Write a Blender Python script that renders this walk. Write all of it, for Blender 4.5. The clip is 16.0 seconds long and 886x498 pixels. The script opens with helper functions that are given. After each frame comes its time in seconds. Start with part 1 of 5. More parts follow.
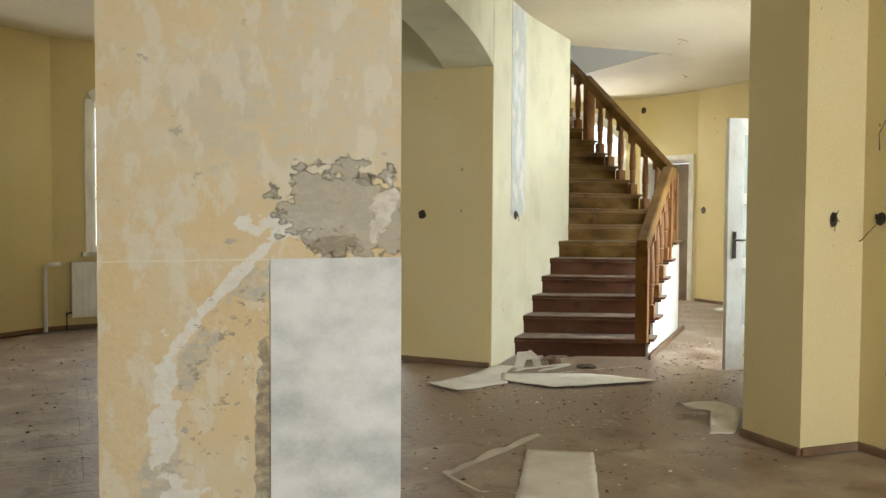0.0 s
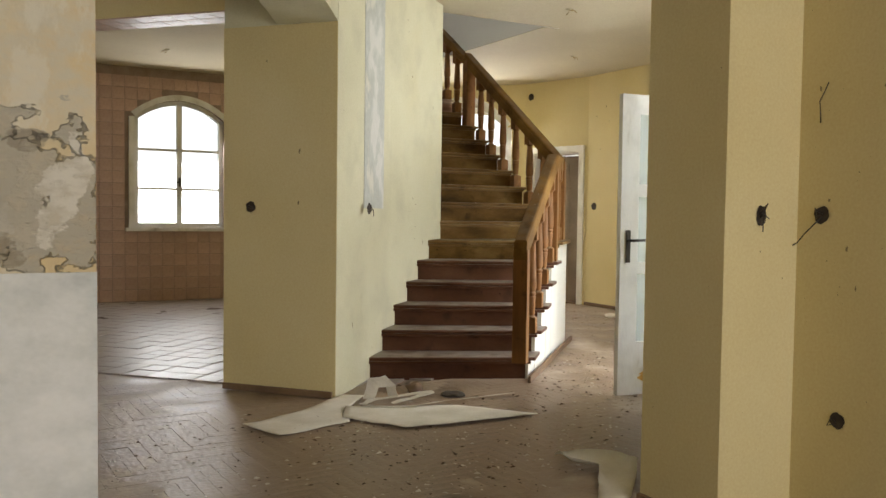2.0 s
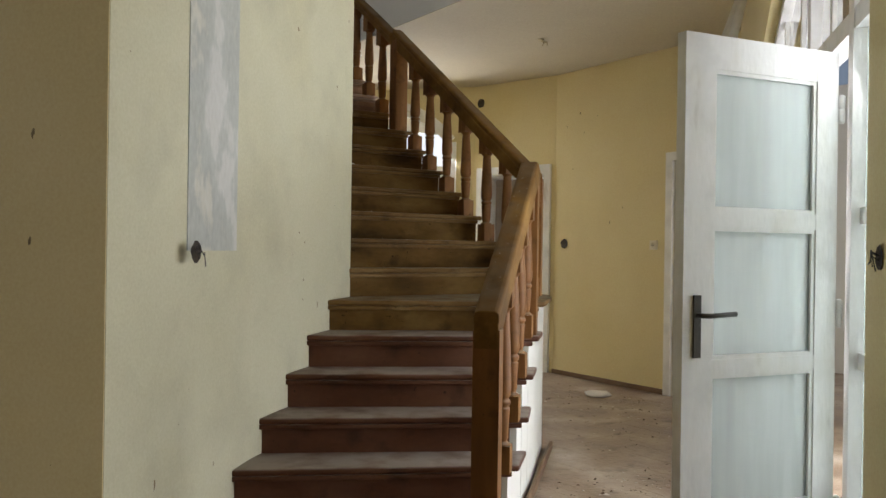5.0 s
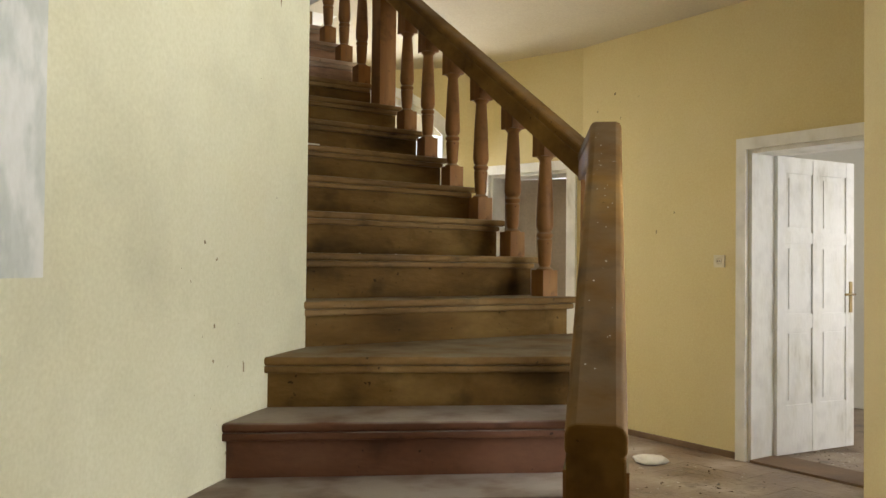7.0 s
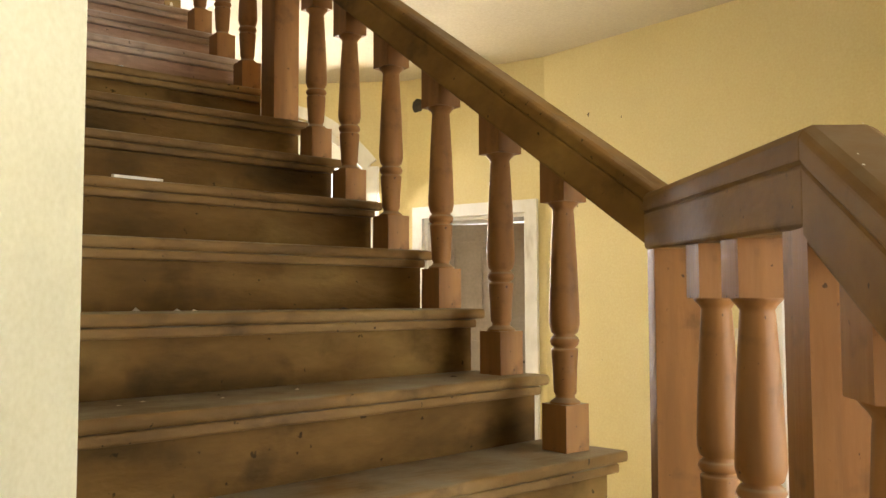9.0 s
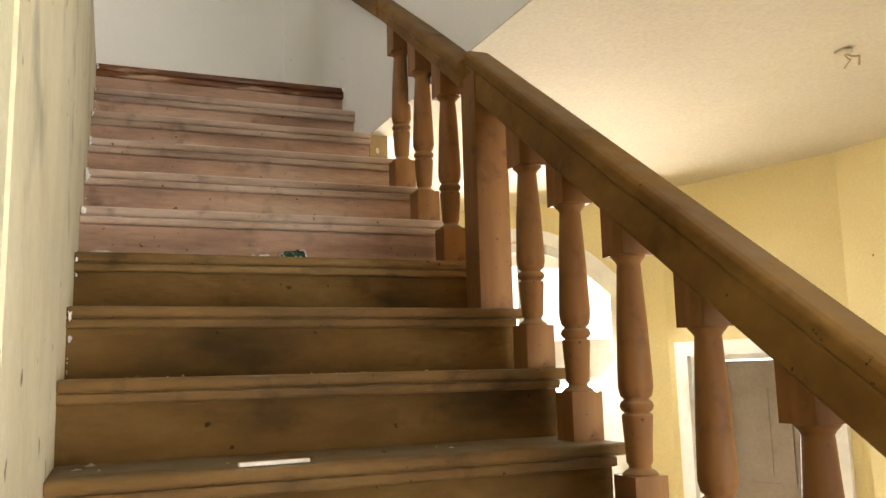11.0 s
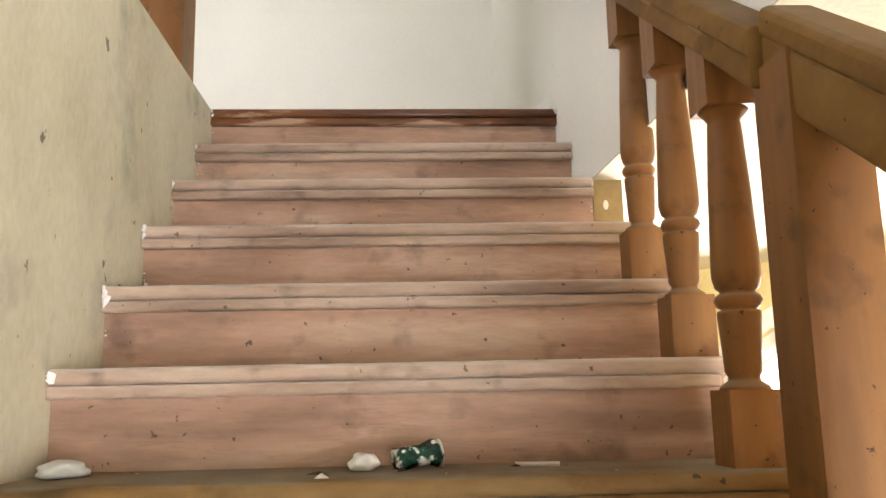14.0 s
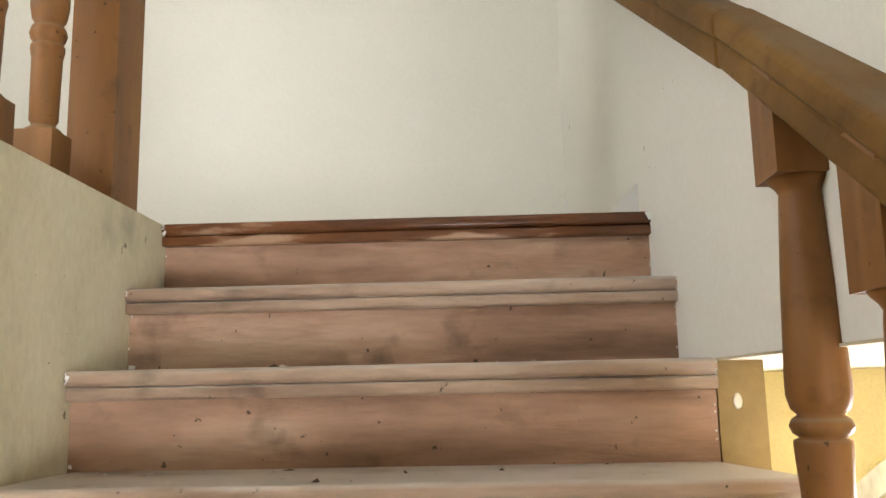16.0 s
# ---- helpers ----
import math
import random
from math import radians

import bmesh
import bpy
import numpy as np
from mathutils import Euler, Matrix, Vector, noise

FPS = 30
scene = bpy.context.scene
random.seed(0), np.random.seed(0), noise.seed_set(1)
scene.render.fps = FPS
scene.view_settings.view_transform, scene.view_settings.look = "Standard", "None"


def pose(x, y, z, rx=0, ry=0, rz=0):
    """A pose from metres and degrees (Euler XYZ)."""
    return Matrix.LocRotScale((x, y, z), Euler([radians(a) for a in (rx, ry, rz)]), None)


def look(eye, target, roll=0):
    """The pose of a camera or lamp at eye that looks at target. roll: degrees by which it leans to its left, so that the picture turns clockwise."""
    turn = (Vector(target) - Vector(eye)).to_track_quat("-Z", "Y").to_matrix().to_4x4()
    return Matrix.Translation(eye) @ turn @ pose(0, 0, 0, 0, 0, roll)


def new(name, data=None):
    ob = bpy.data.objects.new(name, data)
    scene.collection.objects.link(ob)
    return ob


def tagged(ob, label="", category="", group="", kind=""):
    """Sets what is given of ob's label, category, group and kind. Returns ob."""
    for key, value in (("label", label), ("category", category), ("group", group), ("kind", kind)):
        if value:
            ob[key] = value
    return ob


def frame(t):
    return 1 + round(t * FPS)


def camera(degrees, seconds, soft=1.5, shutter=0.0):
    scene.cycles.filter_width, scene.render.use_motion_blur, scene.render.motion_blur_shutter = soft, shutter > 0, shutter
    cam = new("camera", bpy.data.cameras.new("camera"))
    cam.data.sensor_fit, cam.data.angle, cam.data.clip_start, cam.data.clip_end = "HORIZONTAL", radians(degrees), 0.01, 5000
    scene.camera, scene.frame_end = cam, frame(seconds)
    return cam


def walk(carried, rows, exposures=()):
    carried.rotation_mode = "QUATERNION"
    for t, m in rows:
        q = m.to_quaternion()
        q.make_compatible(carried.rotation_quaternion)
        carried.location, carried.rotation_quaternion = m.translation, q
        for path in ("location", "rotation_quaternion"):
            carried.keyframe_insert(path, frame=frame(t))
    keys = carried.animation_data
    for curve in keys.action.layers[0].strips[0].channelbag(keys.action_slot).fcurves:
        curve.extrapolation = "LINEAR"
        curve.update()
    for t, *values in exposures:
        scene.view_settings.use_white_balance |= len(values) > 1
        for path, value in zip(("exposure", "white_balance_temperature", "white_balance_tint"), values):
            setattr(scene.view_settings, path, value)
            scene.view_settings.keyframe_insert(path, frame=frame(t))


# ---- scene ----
cam = camera(55.3, 16.0)
METRES, EYE, TILT, LEAN, TURN = 11.0, 1.22, 0.0, 0.0, -20.8
ROWS = [
    (0.0, 0.0, 0.0, 0.0, 0.01, -2.21, -0.32),
    (0.5, 0.0103, 0.0249, -0.0, -3.35, -2.22, -0.8),
    (1.0, 0.0188, 0.05, 0.0004, -5.68, -2.25, -0.87),
    (1.5, 0.0308, 0.0839, 0.0005, -6.19, -2.28, -0.84),
    (2.0, 0.0382, 0.1182, -0.0012, -6.89, -2.4, -0.75),
    (2.5, 0.0408, 0.159, 0.0007, -9.75, -2.39, -0.52),
    (3.0, 0.0516, 0.2009, 0.0016, -10.1, -2.51, -0.47),
    (3.5, 0.0594, 0.2414, 0.0004, -10.55, -2.54, -0.49),
    (4.0, 0.0638, 0.2827, 0.0006, -11.46, -2.67, -0.52),
    (4.5, 0.0766, 0.3265, 0.0016, -11.43, -2.72, -0.49),
    (5.0, 0.0823, 0.3679, 0.0034, -11.08, 0.0, -0.84),
    (7.5, 0.1097, 0.5757, 0.0054, -12.68, 1.79, -0.34),
    (8.0, 0.1125, 0.618, 0.0088, -15.4, 3.58, 0.49),
    (8.5, 0.1214, 0.6537, 0.0136, -17.24, 4.34, 0.47),
    (9.0, 0.1305, 0.6824, 0.0267, -18.08, 3.42, 0.16),
    (9.5, 0.1342, 0.7018, 0.0389, -17.7, 3.29, 0.23),
    (10.0, 0.1429, 0.7171, 0.0498, -10.64, 6.79, 1.38),
    (12.5, 0.1546, 0.804, 0.0954, 7.32, 9.08, 0.87),
    (13.0, 0.1574, 0.8269, 0.0995, 12.15, 10.53, 0.58),
    (13.5, 0.158, 0.8508, 0.1038, 14.5, 11.35, 0.83),
    (14.0, 0.1542, 0.8699, 0.1138, 17.92, 10.02, 1.17),
    (14.5, 0.1547, 0.8912, 0.126, 21.29, 8.75, 1.26),
    (15.0, 0.1473, 0.9075, 0.1375, 21.92, 8.7, 1.21),
    (15.5, 0.1432, 0.922, 0.1503, 22.08, 9.21, 0.95),
    (16.0, 0.1408, 0.9368, 0.1628, 23.11, 9.53, 1.16),
]
EXPO = [(0.0, 0.03, 6500, 11), (1.0, -0.01, 6600, 12), (2.0, -0.43, 6900, 15), (3.5, -0.5, 6800, 16), (4.0, -0.52, 6700, 16), (5.0, -0.92, 6450, 17), (7.5, -0.3, 7000, 14), (8.0, -0.29, 7200, 16), (8.5, 0.06, 7600, 17), (9.0, 0.28, 7500, 17), (10.0, 0.5, 7500, 17), (12.5, 0.42, 7000, 21), (13.3, 0.48, 6900, 21), (13.8, 1.0, 6700, 20), (14.3, 1.18, 6700, 19), (16.0, 1.02, 6800, 16)]
walk(cam, [(t, pose(0, 0, EYE, TILT, LEAN, TURN) @ pose(METRES * x, METRES * y, METRES * z, 90 + pitch, roll, yaw)) for t, x, y, z, yaw, pitch, roll in ROWS], EXPO)

# ---- world and light ----
world = bpy.data.worlds.new("overcast_sky")
scene.world = world
world.use_nodes = True
wn = world.node_tree.nodes
sky = wn.new("ShaderNodeTexSky")
sky.sky_type = "NISHITA"
sky.sun_disc = False
sky.sun_elevation, sky.sun_rotation = radians(42), radians(150)
sky.dust_density = 4.0
wn["Background"].inputs["Strength"].default_value = 0.15
world.node_tree.links.new(sky.outputs["Color"], wn["Background"].inputs["Color"])
sun = new("sun", bpy.data.lights.new("sun", "SUN"))
sun.data.energy, sun.data.angle, sun.data.color = 1.0, radians(12), (1.0, 0.95, 0.88)
sun.matrix_world = look((0, 0, 0), (math.sin(radians(150)) * -1, math.cos(radians(150)) * -1, -0.9))


def window_light(name, x, y, z, facing, width, height, power, colour=(0.93, 0.97, 1.0), drop=0.28):
    """Daylight that enters by one real opening."""
    lamp = new(name, bpy.data.lights.new(name, "AREA"))
    lamp.data.shape, lamp.data.size, lamp.data.size_y = "RECTANGLE", width, height
    lamp.data.energy, lamp.data.color = power, colour
    lamp.matrix_world = look((x, y, z), (x + facing[0], y + facing[1], z - drop))
    return lamp


window_light("light_terrace_door", 6.34, 5.32, 1.35, (-0.707, 0.707), 2.3, 2.2, 212, drop=0.45)
window_light("light_side_light", 5.19, 4.99, 1.2, (-0.707, 0.707), 0.42, 2.0, 11)
window_light("light_entrance", 7.22, 11.95, 1.5, (-0.707, -0.707), 1.1, 2.3, 215, drop=0.4)
window_light("light_kitchen", 3.05, 12.85, 1.85, (0, -1), 1.15, 1.7, 60)
window_light("light_left_room", 0.35, 10.15, 1.7, (0.1, -1), 1.0, 1.7, 30)
window_light("light_bay_window", -2.05, 8.75, 1.65, (0.68, -0.73), 1.0, 1.7, 30)
window_light("light_south_window", 2.4, -2.1, 1.7, (-0.1, 1), 2.2, 1.7, 150)
window_light("light_landing_window", 2.02, 9.16, 4.8, (1, 0.25), 1.55, 1.35, 35)
window_light("light_next_room", 9.5, 6.62, 1.55, (0, 1), 1.1, 1.4, 38)

# ---- materials ----


def material(name, stops, scale=3.0, detail=6.0, rough=0.8, bump=0.15, fine=60.0, stretch=(1, 1, 1), metal=0.0, per_piece=0.0, dust=None, spec=0.5, knots=0.0, smudge=0.0, rvar=0.12):
    """A surface of two scales of noise: stops is a list of (place, colour) for the large one, a fine one gives relief."""
    m = bpy.data.materials.new(name)
    m.use_nodes = True
    n, l = m.node_tree.nodes, m.node_tree.links
    b = n["Principled BSDF"]
    b.inputs["Metallic"].default_value = metal
    b.inputs["Specular IOR Level"].default_value = spec
    co = n.new("ShaderNodeTexCoord")
    mp = n.new("ShaderNodeMapping")
    mp.inputs["Scale"].default_value = stretch
    l.new(co.outputs["Object"], mp.inputs["Vector"])
    big = n.new("ShaderNodeTexNoise")
    big.inputs["Scale"].default_value, big.inputs["Detail"].default_value = scale, detail
    l.new(mp.outputs["Vector"], big.inputs["Vector"])
    ramp = n.new("ShaderNodeValToRGB")
    while len(ramp.color_ramp.elements) < len(stops):
        ramp.color_ramp.elements.new(0.5)
    for e, (p, c) in zip(ramp.color_ramp.elements, stops):
        e.position, e.color = p, (*c, 1)
    l.new(big.outputs["Fac"], ramp.inputs["Fac"])
    small = n.new("ShaderNodeTexNoise")
    small.inputs["Scale"].default_value, small.inputs["Detail"].default_value = fine, 4.0
    l.new(mp.outputs["Vector"], small.inputs["Vector"])
    mix = n.new("ShaderNodeMix")
    mix.data_type, mix.blend_type = "RGBA", "OVERLAY"
    mix.inputs["Factor"].default_value = 0.25
    l.new(ramp.outputs["Color"], mix.inputs["A"])
    l.new(small.outputs["Color"], mix.inputs["B"])
    bw = n.new("ShaderNodeRGBToBW")
    l.new(small.outputs["Color"], bw.inputs["Color"])
    l.new(bw.outputs["Val"], mix.inputs["B"])
    colour = mix.outputs["Result"]
    if per_piece:
        info = n.new("ShaderNodeObjectInfo")
        geo = n.new("ShaderNodeNewGeometry")
        add = n.new("ShaderNodeMath")
        add.operation = "ADD"
        l.new(info.outputs["Random"], add.inputs[0])
        l.new(geo.outputs["Random Per Island"], add.inputs[1])
        mr = n.new("ShaderNodeMapRange")
        mr.inputs["From Max"].default_value = 2.0
        mr.inputs["To Min"].default_value, mr.inputs["To Max"].default_value = 1 - per_piece, 1 + per_piece
        l.new(add.outputs["Value"], mr.inputs["Value"])
        hsv = n.new("ShaderNodeHueSaturation")
        l.new(mr.outputs["Result"], hsv.inputs["Value"])
        l.new(colour, hsv.inputs["Color"])
        colour = hsv.outputs["Color"]
    if knots:
        vo = n.new("ShaderNodeTexVoronoi")
        vo.inputs["Scale"].default_value = knots
        l.new(co.outputs["Object"], vo.inputs["Vector"])
        kr = n.new("ShaderNodeMapRange")
        kr.inputs["From Min"].default_value, kr.inputs["From Max"].default_value = 0.05, 0.11
        kr.inputs["To Min"].default_value = 0.22
        l.new(vo.outputs["Distance"], kr.inputs["Value"])
        km = n.new("ShaderNodeMix")
        km.data_type, km.blend_type = "RGBA", "MULTIPLY"
        km.inputs["Factor"].default_value = 1.0
        l.new(colour, km.inputs["A"])
        l.new(kr.outputs["Result"], km.inputs["B"])
        colour = km.outputs["Result"]
    if smudge:
        # dark knots, drips and grime with ragged edges
        for sc_, lo_, hi_, k_ in ((smudge, 0.58, 0.72, 0.55), (smudge * 5.5, 0.69, 0.72, 0.3)) if smudge > 0 else ((-smudge, 0.50, 0.74, 0.86),):
            sn = n.new("ShaderNodeTexNoise")
            sn.inputs["Scale"].default_value, sn.inputs["Detail"].default_value = sc_, 7.0
            l.new(co.outputs["Object"], sn.inputs["Vector"])
            sr = n.new("ShaderNodeMapRange")
            sr.inputs["From Min"].default_value, sr.inputs["From Max"].default_value = lo_, hi_
            sr.inputs["To Min"].default_value, sr.inputs["To Max"].default_value = 1.0, k_
            l.new(sn.outputs["Fac"], sr.inputs["Value"])
            sm = n.new("ShaderNodeMix")
            sm.data_type, sm.blend_type = "RGBA", "MULTIPLY"
            sm.inputs["Factor"].default_value = 1.0
            l.new(colour, sm.inputs["A"])
            l.new(sr.outputs["Result"], sm.inputs["B"])
            colour = sm.outputs["Result"]
    if dust:
        # pale dust that lies on upward faces in drifts
        geo2 = n.new("ShaderNodeNewGeometry")
        sep = n.new("ShaderNodeSeparateXYZ")
        l.new(geo2.outputs["Normal"], sep.inputs["Vector"])
        dn = n.new("ShaderNodeTexNoise")
        dn.inputs["Scale"].default_value, dn.inputs["Detail"].default_value = 7.0, 5.0
        l.new(co.outputs["Object"], dn.inputs["Vector"])
        mul = n.new("ShaderNodeMath")
        mul.operation = "MULTIPLY"
        mul.use_clamp = True
        l.new(sep.outputs["Z"], mul.inputs[0])
        l.new(dn.outputs["Fac"], mul.inputs[1])
        mr2 = n.new("ShaderNodeMapRange")
        mr2.inputs["From Min"].default_value, mr2.inputs["From Max"].default_value = dust[1], dust[2]
        l.new(mul.outputs["Value"], mr2.inputs["Value"])
        dm = n.new("ShaderNodeMix")
        dm.data_type = "RGBA"
        dm.inputs["B"].default_value = (*dust[0], 1)
        l.new(mr2.outputs["Result"], dm.inputs["Factor"])
        l.new(colour, dm.inputs["A"])
        colour = dm.outputs["Result"]
    l.new(colour, b.inputs["Base Color"])
    rr = n.new("ShaderNodeMapRange")
    rr.inputs["To Min"].default_value, rr.inputs["To Max"].default_value = max(0.05, rough - rvar), min(1.0, rough + rvar)
    l.new(big.outputs["Fac"], rr.inputs["Value"])
    l.new(rr.outputs["Result"], b.inputs["Roughness"])
    bp = n.new("ShaderNodeBump")
    bp.inputs["Strength"].default_value, bp.inputs["Distance"].default_value = bump, 0.01
    l.new(bw.outputs["Val"], bp.inputs["Height"])
    l.new(bp.outputs["Normal"], b.inputs["Normal"])
    return m


def plaster_material():
    """Ochre distemper, worn through to grey and white filler in patches with sharp torn borders."""
    m = bpy.data.materials.new("worn_ochre_plaster")
    m.use_nodes = True
    n, l = m.node_tree.nodes, m.node_tree.links
    b = n["Principled BSDF"]
    b.inputs["Roughness"].default_value = 0.9
    co = n.new("ShaderNodeTexCoord")

    def noise_map(scale, lo, hi, detail=8.0, stretch=(1, 1, 1), shift=0.0):
        mp = n.new("ShaderNodeMapping")
        mp.inputs["Scale"].default_value = stretch
        mp.inputs["Location"].default_value = (shift, shift, shift)
        l.new(co.outputs["Object"], mp.inputs["Vector"])
        t = n.new("ShaderNodeTexNoise")
        t.inputs["Scale"].default_value, t.inputs["Detail"].default_value, t.inputs["Roughness"].default_value = scale, detail, 0.62
        l.new(mp.outputs["Vector"], t.inputs["Vector"])
        r = n.new("ShaderNodeMapRange")
        r.inputs["From Min"].default_value, r.inputs["From Max"].default_value = lo, hi
        l.new(t.outputs["Fac"], r.inputs["Value"])
        return r.outputs["Result"]

    def blend(a, colour, fac):
        x = n.new("ShaderNodeMix")
        x.data_type = "RGBA"
        if isinstance(a, tuple):
            x.inputs["A"].default_value = (*a, 1)
        else:
            l.new(a, x.inputs["A"])
        x.inputs["B"].default_value = (*colour, 1)
        l.new(fac, x.inputs["Factor"])
        return x.outputs["Result"]

    sep = n.new("ShaderNodeSeparateXYZ")
    l.new(co.outputs["Object"], sep.inputs["Vector"])

    def op(kind, a, b_):
        x = n.new("ShaderNodeMath")
        x.operation = kind
        for k, v in enumerate((a, b_)):
            if isinstance(v, (int, float)):
                x.inputs[k].default_value = v
            else:
                l.new(v, x.inputs[k])
        return x.outputs["Value"]

    torn = noise_map(12.0, 0.0, 1.0, 14.0, (1, 1, 1.3), 2.2)
    cover = noise_map(13.0, 0.36, 0.56, 12.0, (1, 1, 1.7), 9.4)

    def zone(cx, cz, rx, rz, lean=0.0, edge=0.3, tear=3.4, solid=0.3):
        """An oval zone with a torn edge."""
        dx = op("SUBTRACT", sep.outputs["X"], cx)
        dz = op("SUBTRACT", sep.outputs["Z"], cz)
        dx = op("SUBTRACT", dx, op("MULTIPLY", dz, lean))
        d = op("ADD", op("POWER", op("DIVIDE", dx, rx), 2.0), op("POWER", op("DIVIDE", dz, rz), 2.0))
        d = op("ADD", d, op("MULTIPLY", op("SUBTRACT", torn, 0.5), tear * 2))
        r = n.new("ShaderNodeMapRange")
        r.inputs["From Min"].default_value, r.inputs["From Max"].default_value = 1 + edge, 1 - edge
        l.new(d, r.inputs["Value"])
        return op("MULTIPLY", r.outputs["Result"], op("ADD", op("MULTIPLY", cover, 0.95 - solid), solid))

    c = blend((0.655, 0.51, 0.285), (0.67, 0.565, 0.365), noise_map(1.4, 0.4, 0.65))
    c = blend(c, (0.66, 0.60, 0.45), noise_map(2.2, 0.50, 0.70, 10.0, (1, 1, 1.5), 3.1))
    c = blend(c, (0.61, 0.565, 0.44), zone(0.78, 1.75, 0.36, 0.5, 0.0, 0.8, 4.5))
    c = blend(c, (0.58, 0.535, 0.41), zone(0.35, 1.62, 0.2, 0.18, 0.0, 0.8, 4.5))
    for z_ in ((0.09, 1.26, 0.045, 0.085), (0.18, 1.25, 0.05, 0.09), (0.25, 1.87, 0.05, 0.035), (0.12, 1.82, 0.05, 0.03), (0.12, 1.50, 0.05, 0.07), (0.14, 1.06, 0.12, 0.03)):
        c = blend(c, (0.66, 0.61, 0.47), zone(*z_))
    brushed = op("MULTIPLY", noise_map(6.5, 0.52, 0.57, 15.0, (1.5, 1, 0.7), 11.0), 0.6)
    c = blend(c, (0.70, 0.665, 0.55), brushed)
    for z_ in ((0.47, 0.96, 0.10, 0.07, 0.7), (0.25, 0.66, 0.06, 0.10, 0.4), (0.13, 0.22, 0.08, 0.14, 0.0)):
        c = blend(c, (0.50, 0.47, 0.385), zone(*z_))
    for z_ in ((0.66, 1.18, 0.20, 0.05, 0.0), (0.41, 0.99, 0.032, 0.21, 0.92), (0.20, 0.75, 0.026, 0.11, 0.8), (0.14, 0.47, 0.045, 0.26, 0.05), (0.20, 0.11, 0.10, 0.11, 0.0)):
        c = blend(c, (0.74, 0.73, 0.67), zone(*z_, 0.12, 3.4, 0.7))
    grey = zone(0.86, 1.24, 0.28, 0.18, -0.2, 0.10, 3.0, 0.62)
    c = blend(c, (0.44, 0.41, 0.33), grey)
    c = blend(c, (0.31, 0.265, 0.19), zone(0.80, 1.10, 0.10, 0.045, 0.0, 0.1, 2.2))
    c = blend(c, (0.31, 0.275, 0.21), zone(0.92, 1.37, 0.05, 0.03, 0.0, 0.1, 1.6))
    c = blend(c, (0.70, 0.67, 0.58), zone(0.99, 1.25, 0.05, 0.12, 0.3, 0.1, 2.4))
    c = blend(c, (0.24, 0.205, 0.15), zone(0.515, 0.25, 0.04, 0.48, 0.0, 0.08, 1.6))
    # small flakes that have come off beside the panel
    flakes = op("MULTIPLY", noise_map(19.0, 0.60, 0.615, 9.0, (1, 1, 1.5), 1.3), zone(0.40, 0.5, 0.20, 0.55, 0.0, 0.4, 1.0))
    c = blend(c, (0.33, 0.285, 0.205), flakes)
    line = op("LESS_THAN", op("ABSOLUTE", op("SUBTRACT", op("ADD", sep.outputs["Z"], op("MULTIPLY", torn, 0.02)), 1.06), 0.0), 0.0022)
    c = blend(c, (0.74, 0.69, 0.55), line)
    c = blend(c, (0.45, 0.42, 0.34), noise_map(7.5, 0.66, 0.68, 12.0, (1, 1, 1.3), 7.7))
    l.new(c, b.inputs["Base Color"])
    bp = n.new("ShaderNodeBump")
    bp.inputs["Strength"].default_value, bp.inputs["Distance"].default_value = 0.6, 0.007
    l.new(noise_map(11.0, 0.3, 0.7, 14.0, (1, 1, 1.15), 5.0), bp.inputs["Height"])
    bp2 = n.new("ShaderNodeBump")
    bp2.invert = True
    bp2.inputs["Strength"].default_value, bp2.inputs["Distance"].default_value = 1.0, 0.010
    l.new(grey, bp2.inputs["Height"])
    l.new(bp.outputs["Normal"], bp2.inputs["Normal"])
    l.new(bp2.outputs["Normal"], b.inputs["Normal"])
    return m


def glass_material(name, tint=(0.93, 0.97, 0.95), rough=0.02):
    m = bpy.data.materials.new(name)
    m.use_nodes = True
    b = m.node_tree.nodes["Principled BSDF"]
    b.inputs["Base Color"].default_value = (*tint, 1)
    b.inputs["Roughness"].default_value = rough
    b.inputs["Transmission Weight"].default_value = 1.0
    b.inputs["IOR"].default_value = 1.45
    return m


M_WALL = material("yellow_wall_paint", [(0.25, (0.63, 0.52, 0.255)), (0.55, (0.69, 0.588, 0.32)), (0.8, (0.73, 0.635, 0.38))], 0.9, 8, 0.9, 0.05, 90)
# Stair wall: the same yellow paint, its cooler light put into a paler colour.
M_PALE = material("cool_lit_yellow_paint", [(0.25, (0.575, 0.55, 0.375)), (0.55, (0.64, 0.62, 0.445)), (0.85, (0.61, 0.565, 0.355))], 1.1, 8, 0.9, 0.05, 90, smudge=-3.0)
M_PALE_OLD = material("grimy_stair_wall_paint", [(0.28, (0.50, 0.45, 0.29)), (0.5, (0.625, 0.575, 0.405)), (0.75, (0.67, 0.63, 0.47))], 2.4, 10, 0.9, 0.18, 70, (1, 1.0, 0.6), smudge=3.2)
M_WHITE = material("white_wall_paint", [(0.25, (0.72, 0.72, 0.66)), (0.6, (0.80, 0.79, 0.73))], 0.9, 7, 0.9, 0.08, 80)
M_CEIL = material("ceiling_paint", [(0.25, (0.50, 0.43, 0.29)), (0.7, (0.60, 0.535, 0.38))], 0.7, 7, 0.92, 0.08, 70)
M_PLASTER = plaster_material()
M_FILLER = material("smooth_grey_filler", [(0.32, (0.52, 0.545, 0.53)), (0.5, (0.66, 0.68, 0.66)), (0.66, (0.77, 0.78, 0.765))], 5.0, 12, 0.85, 0.12, 60, (1, 1, 1.4))
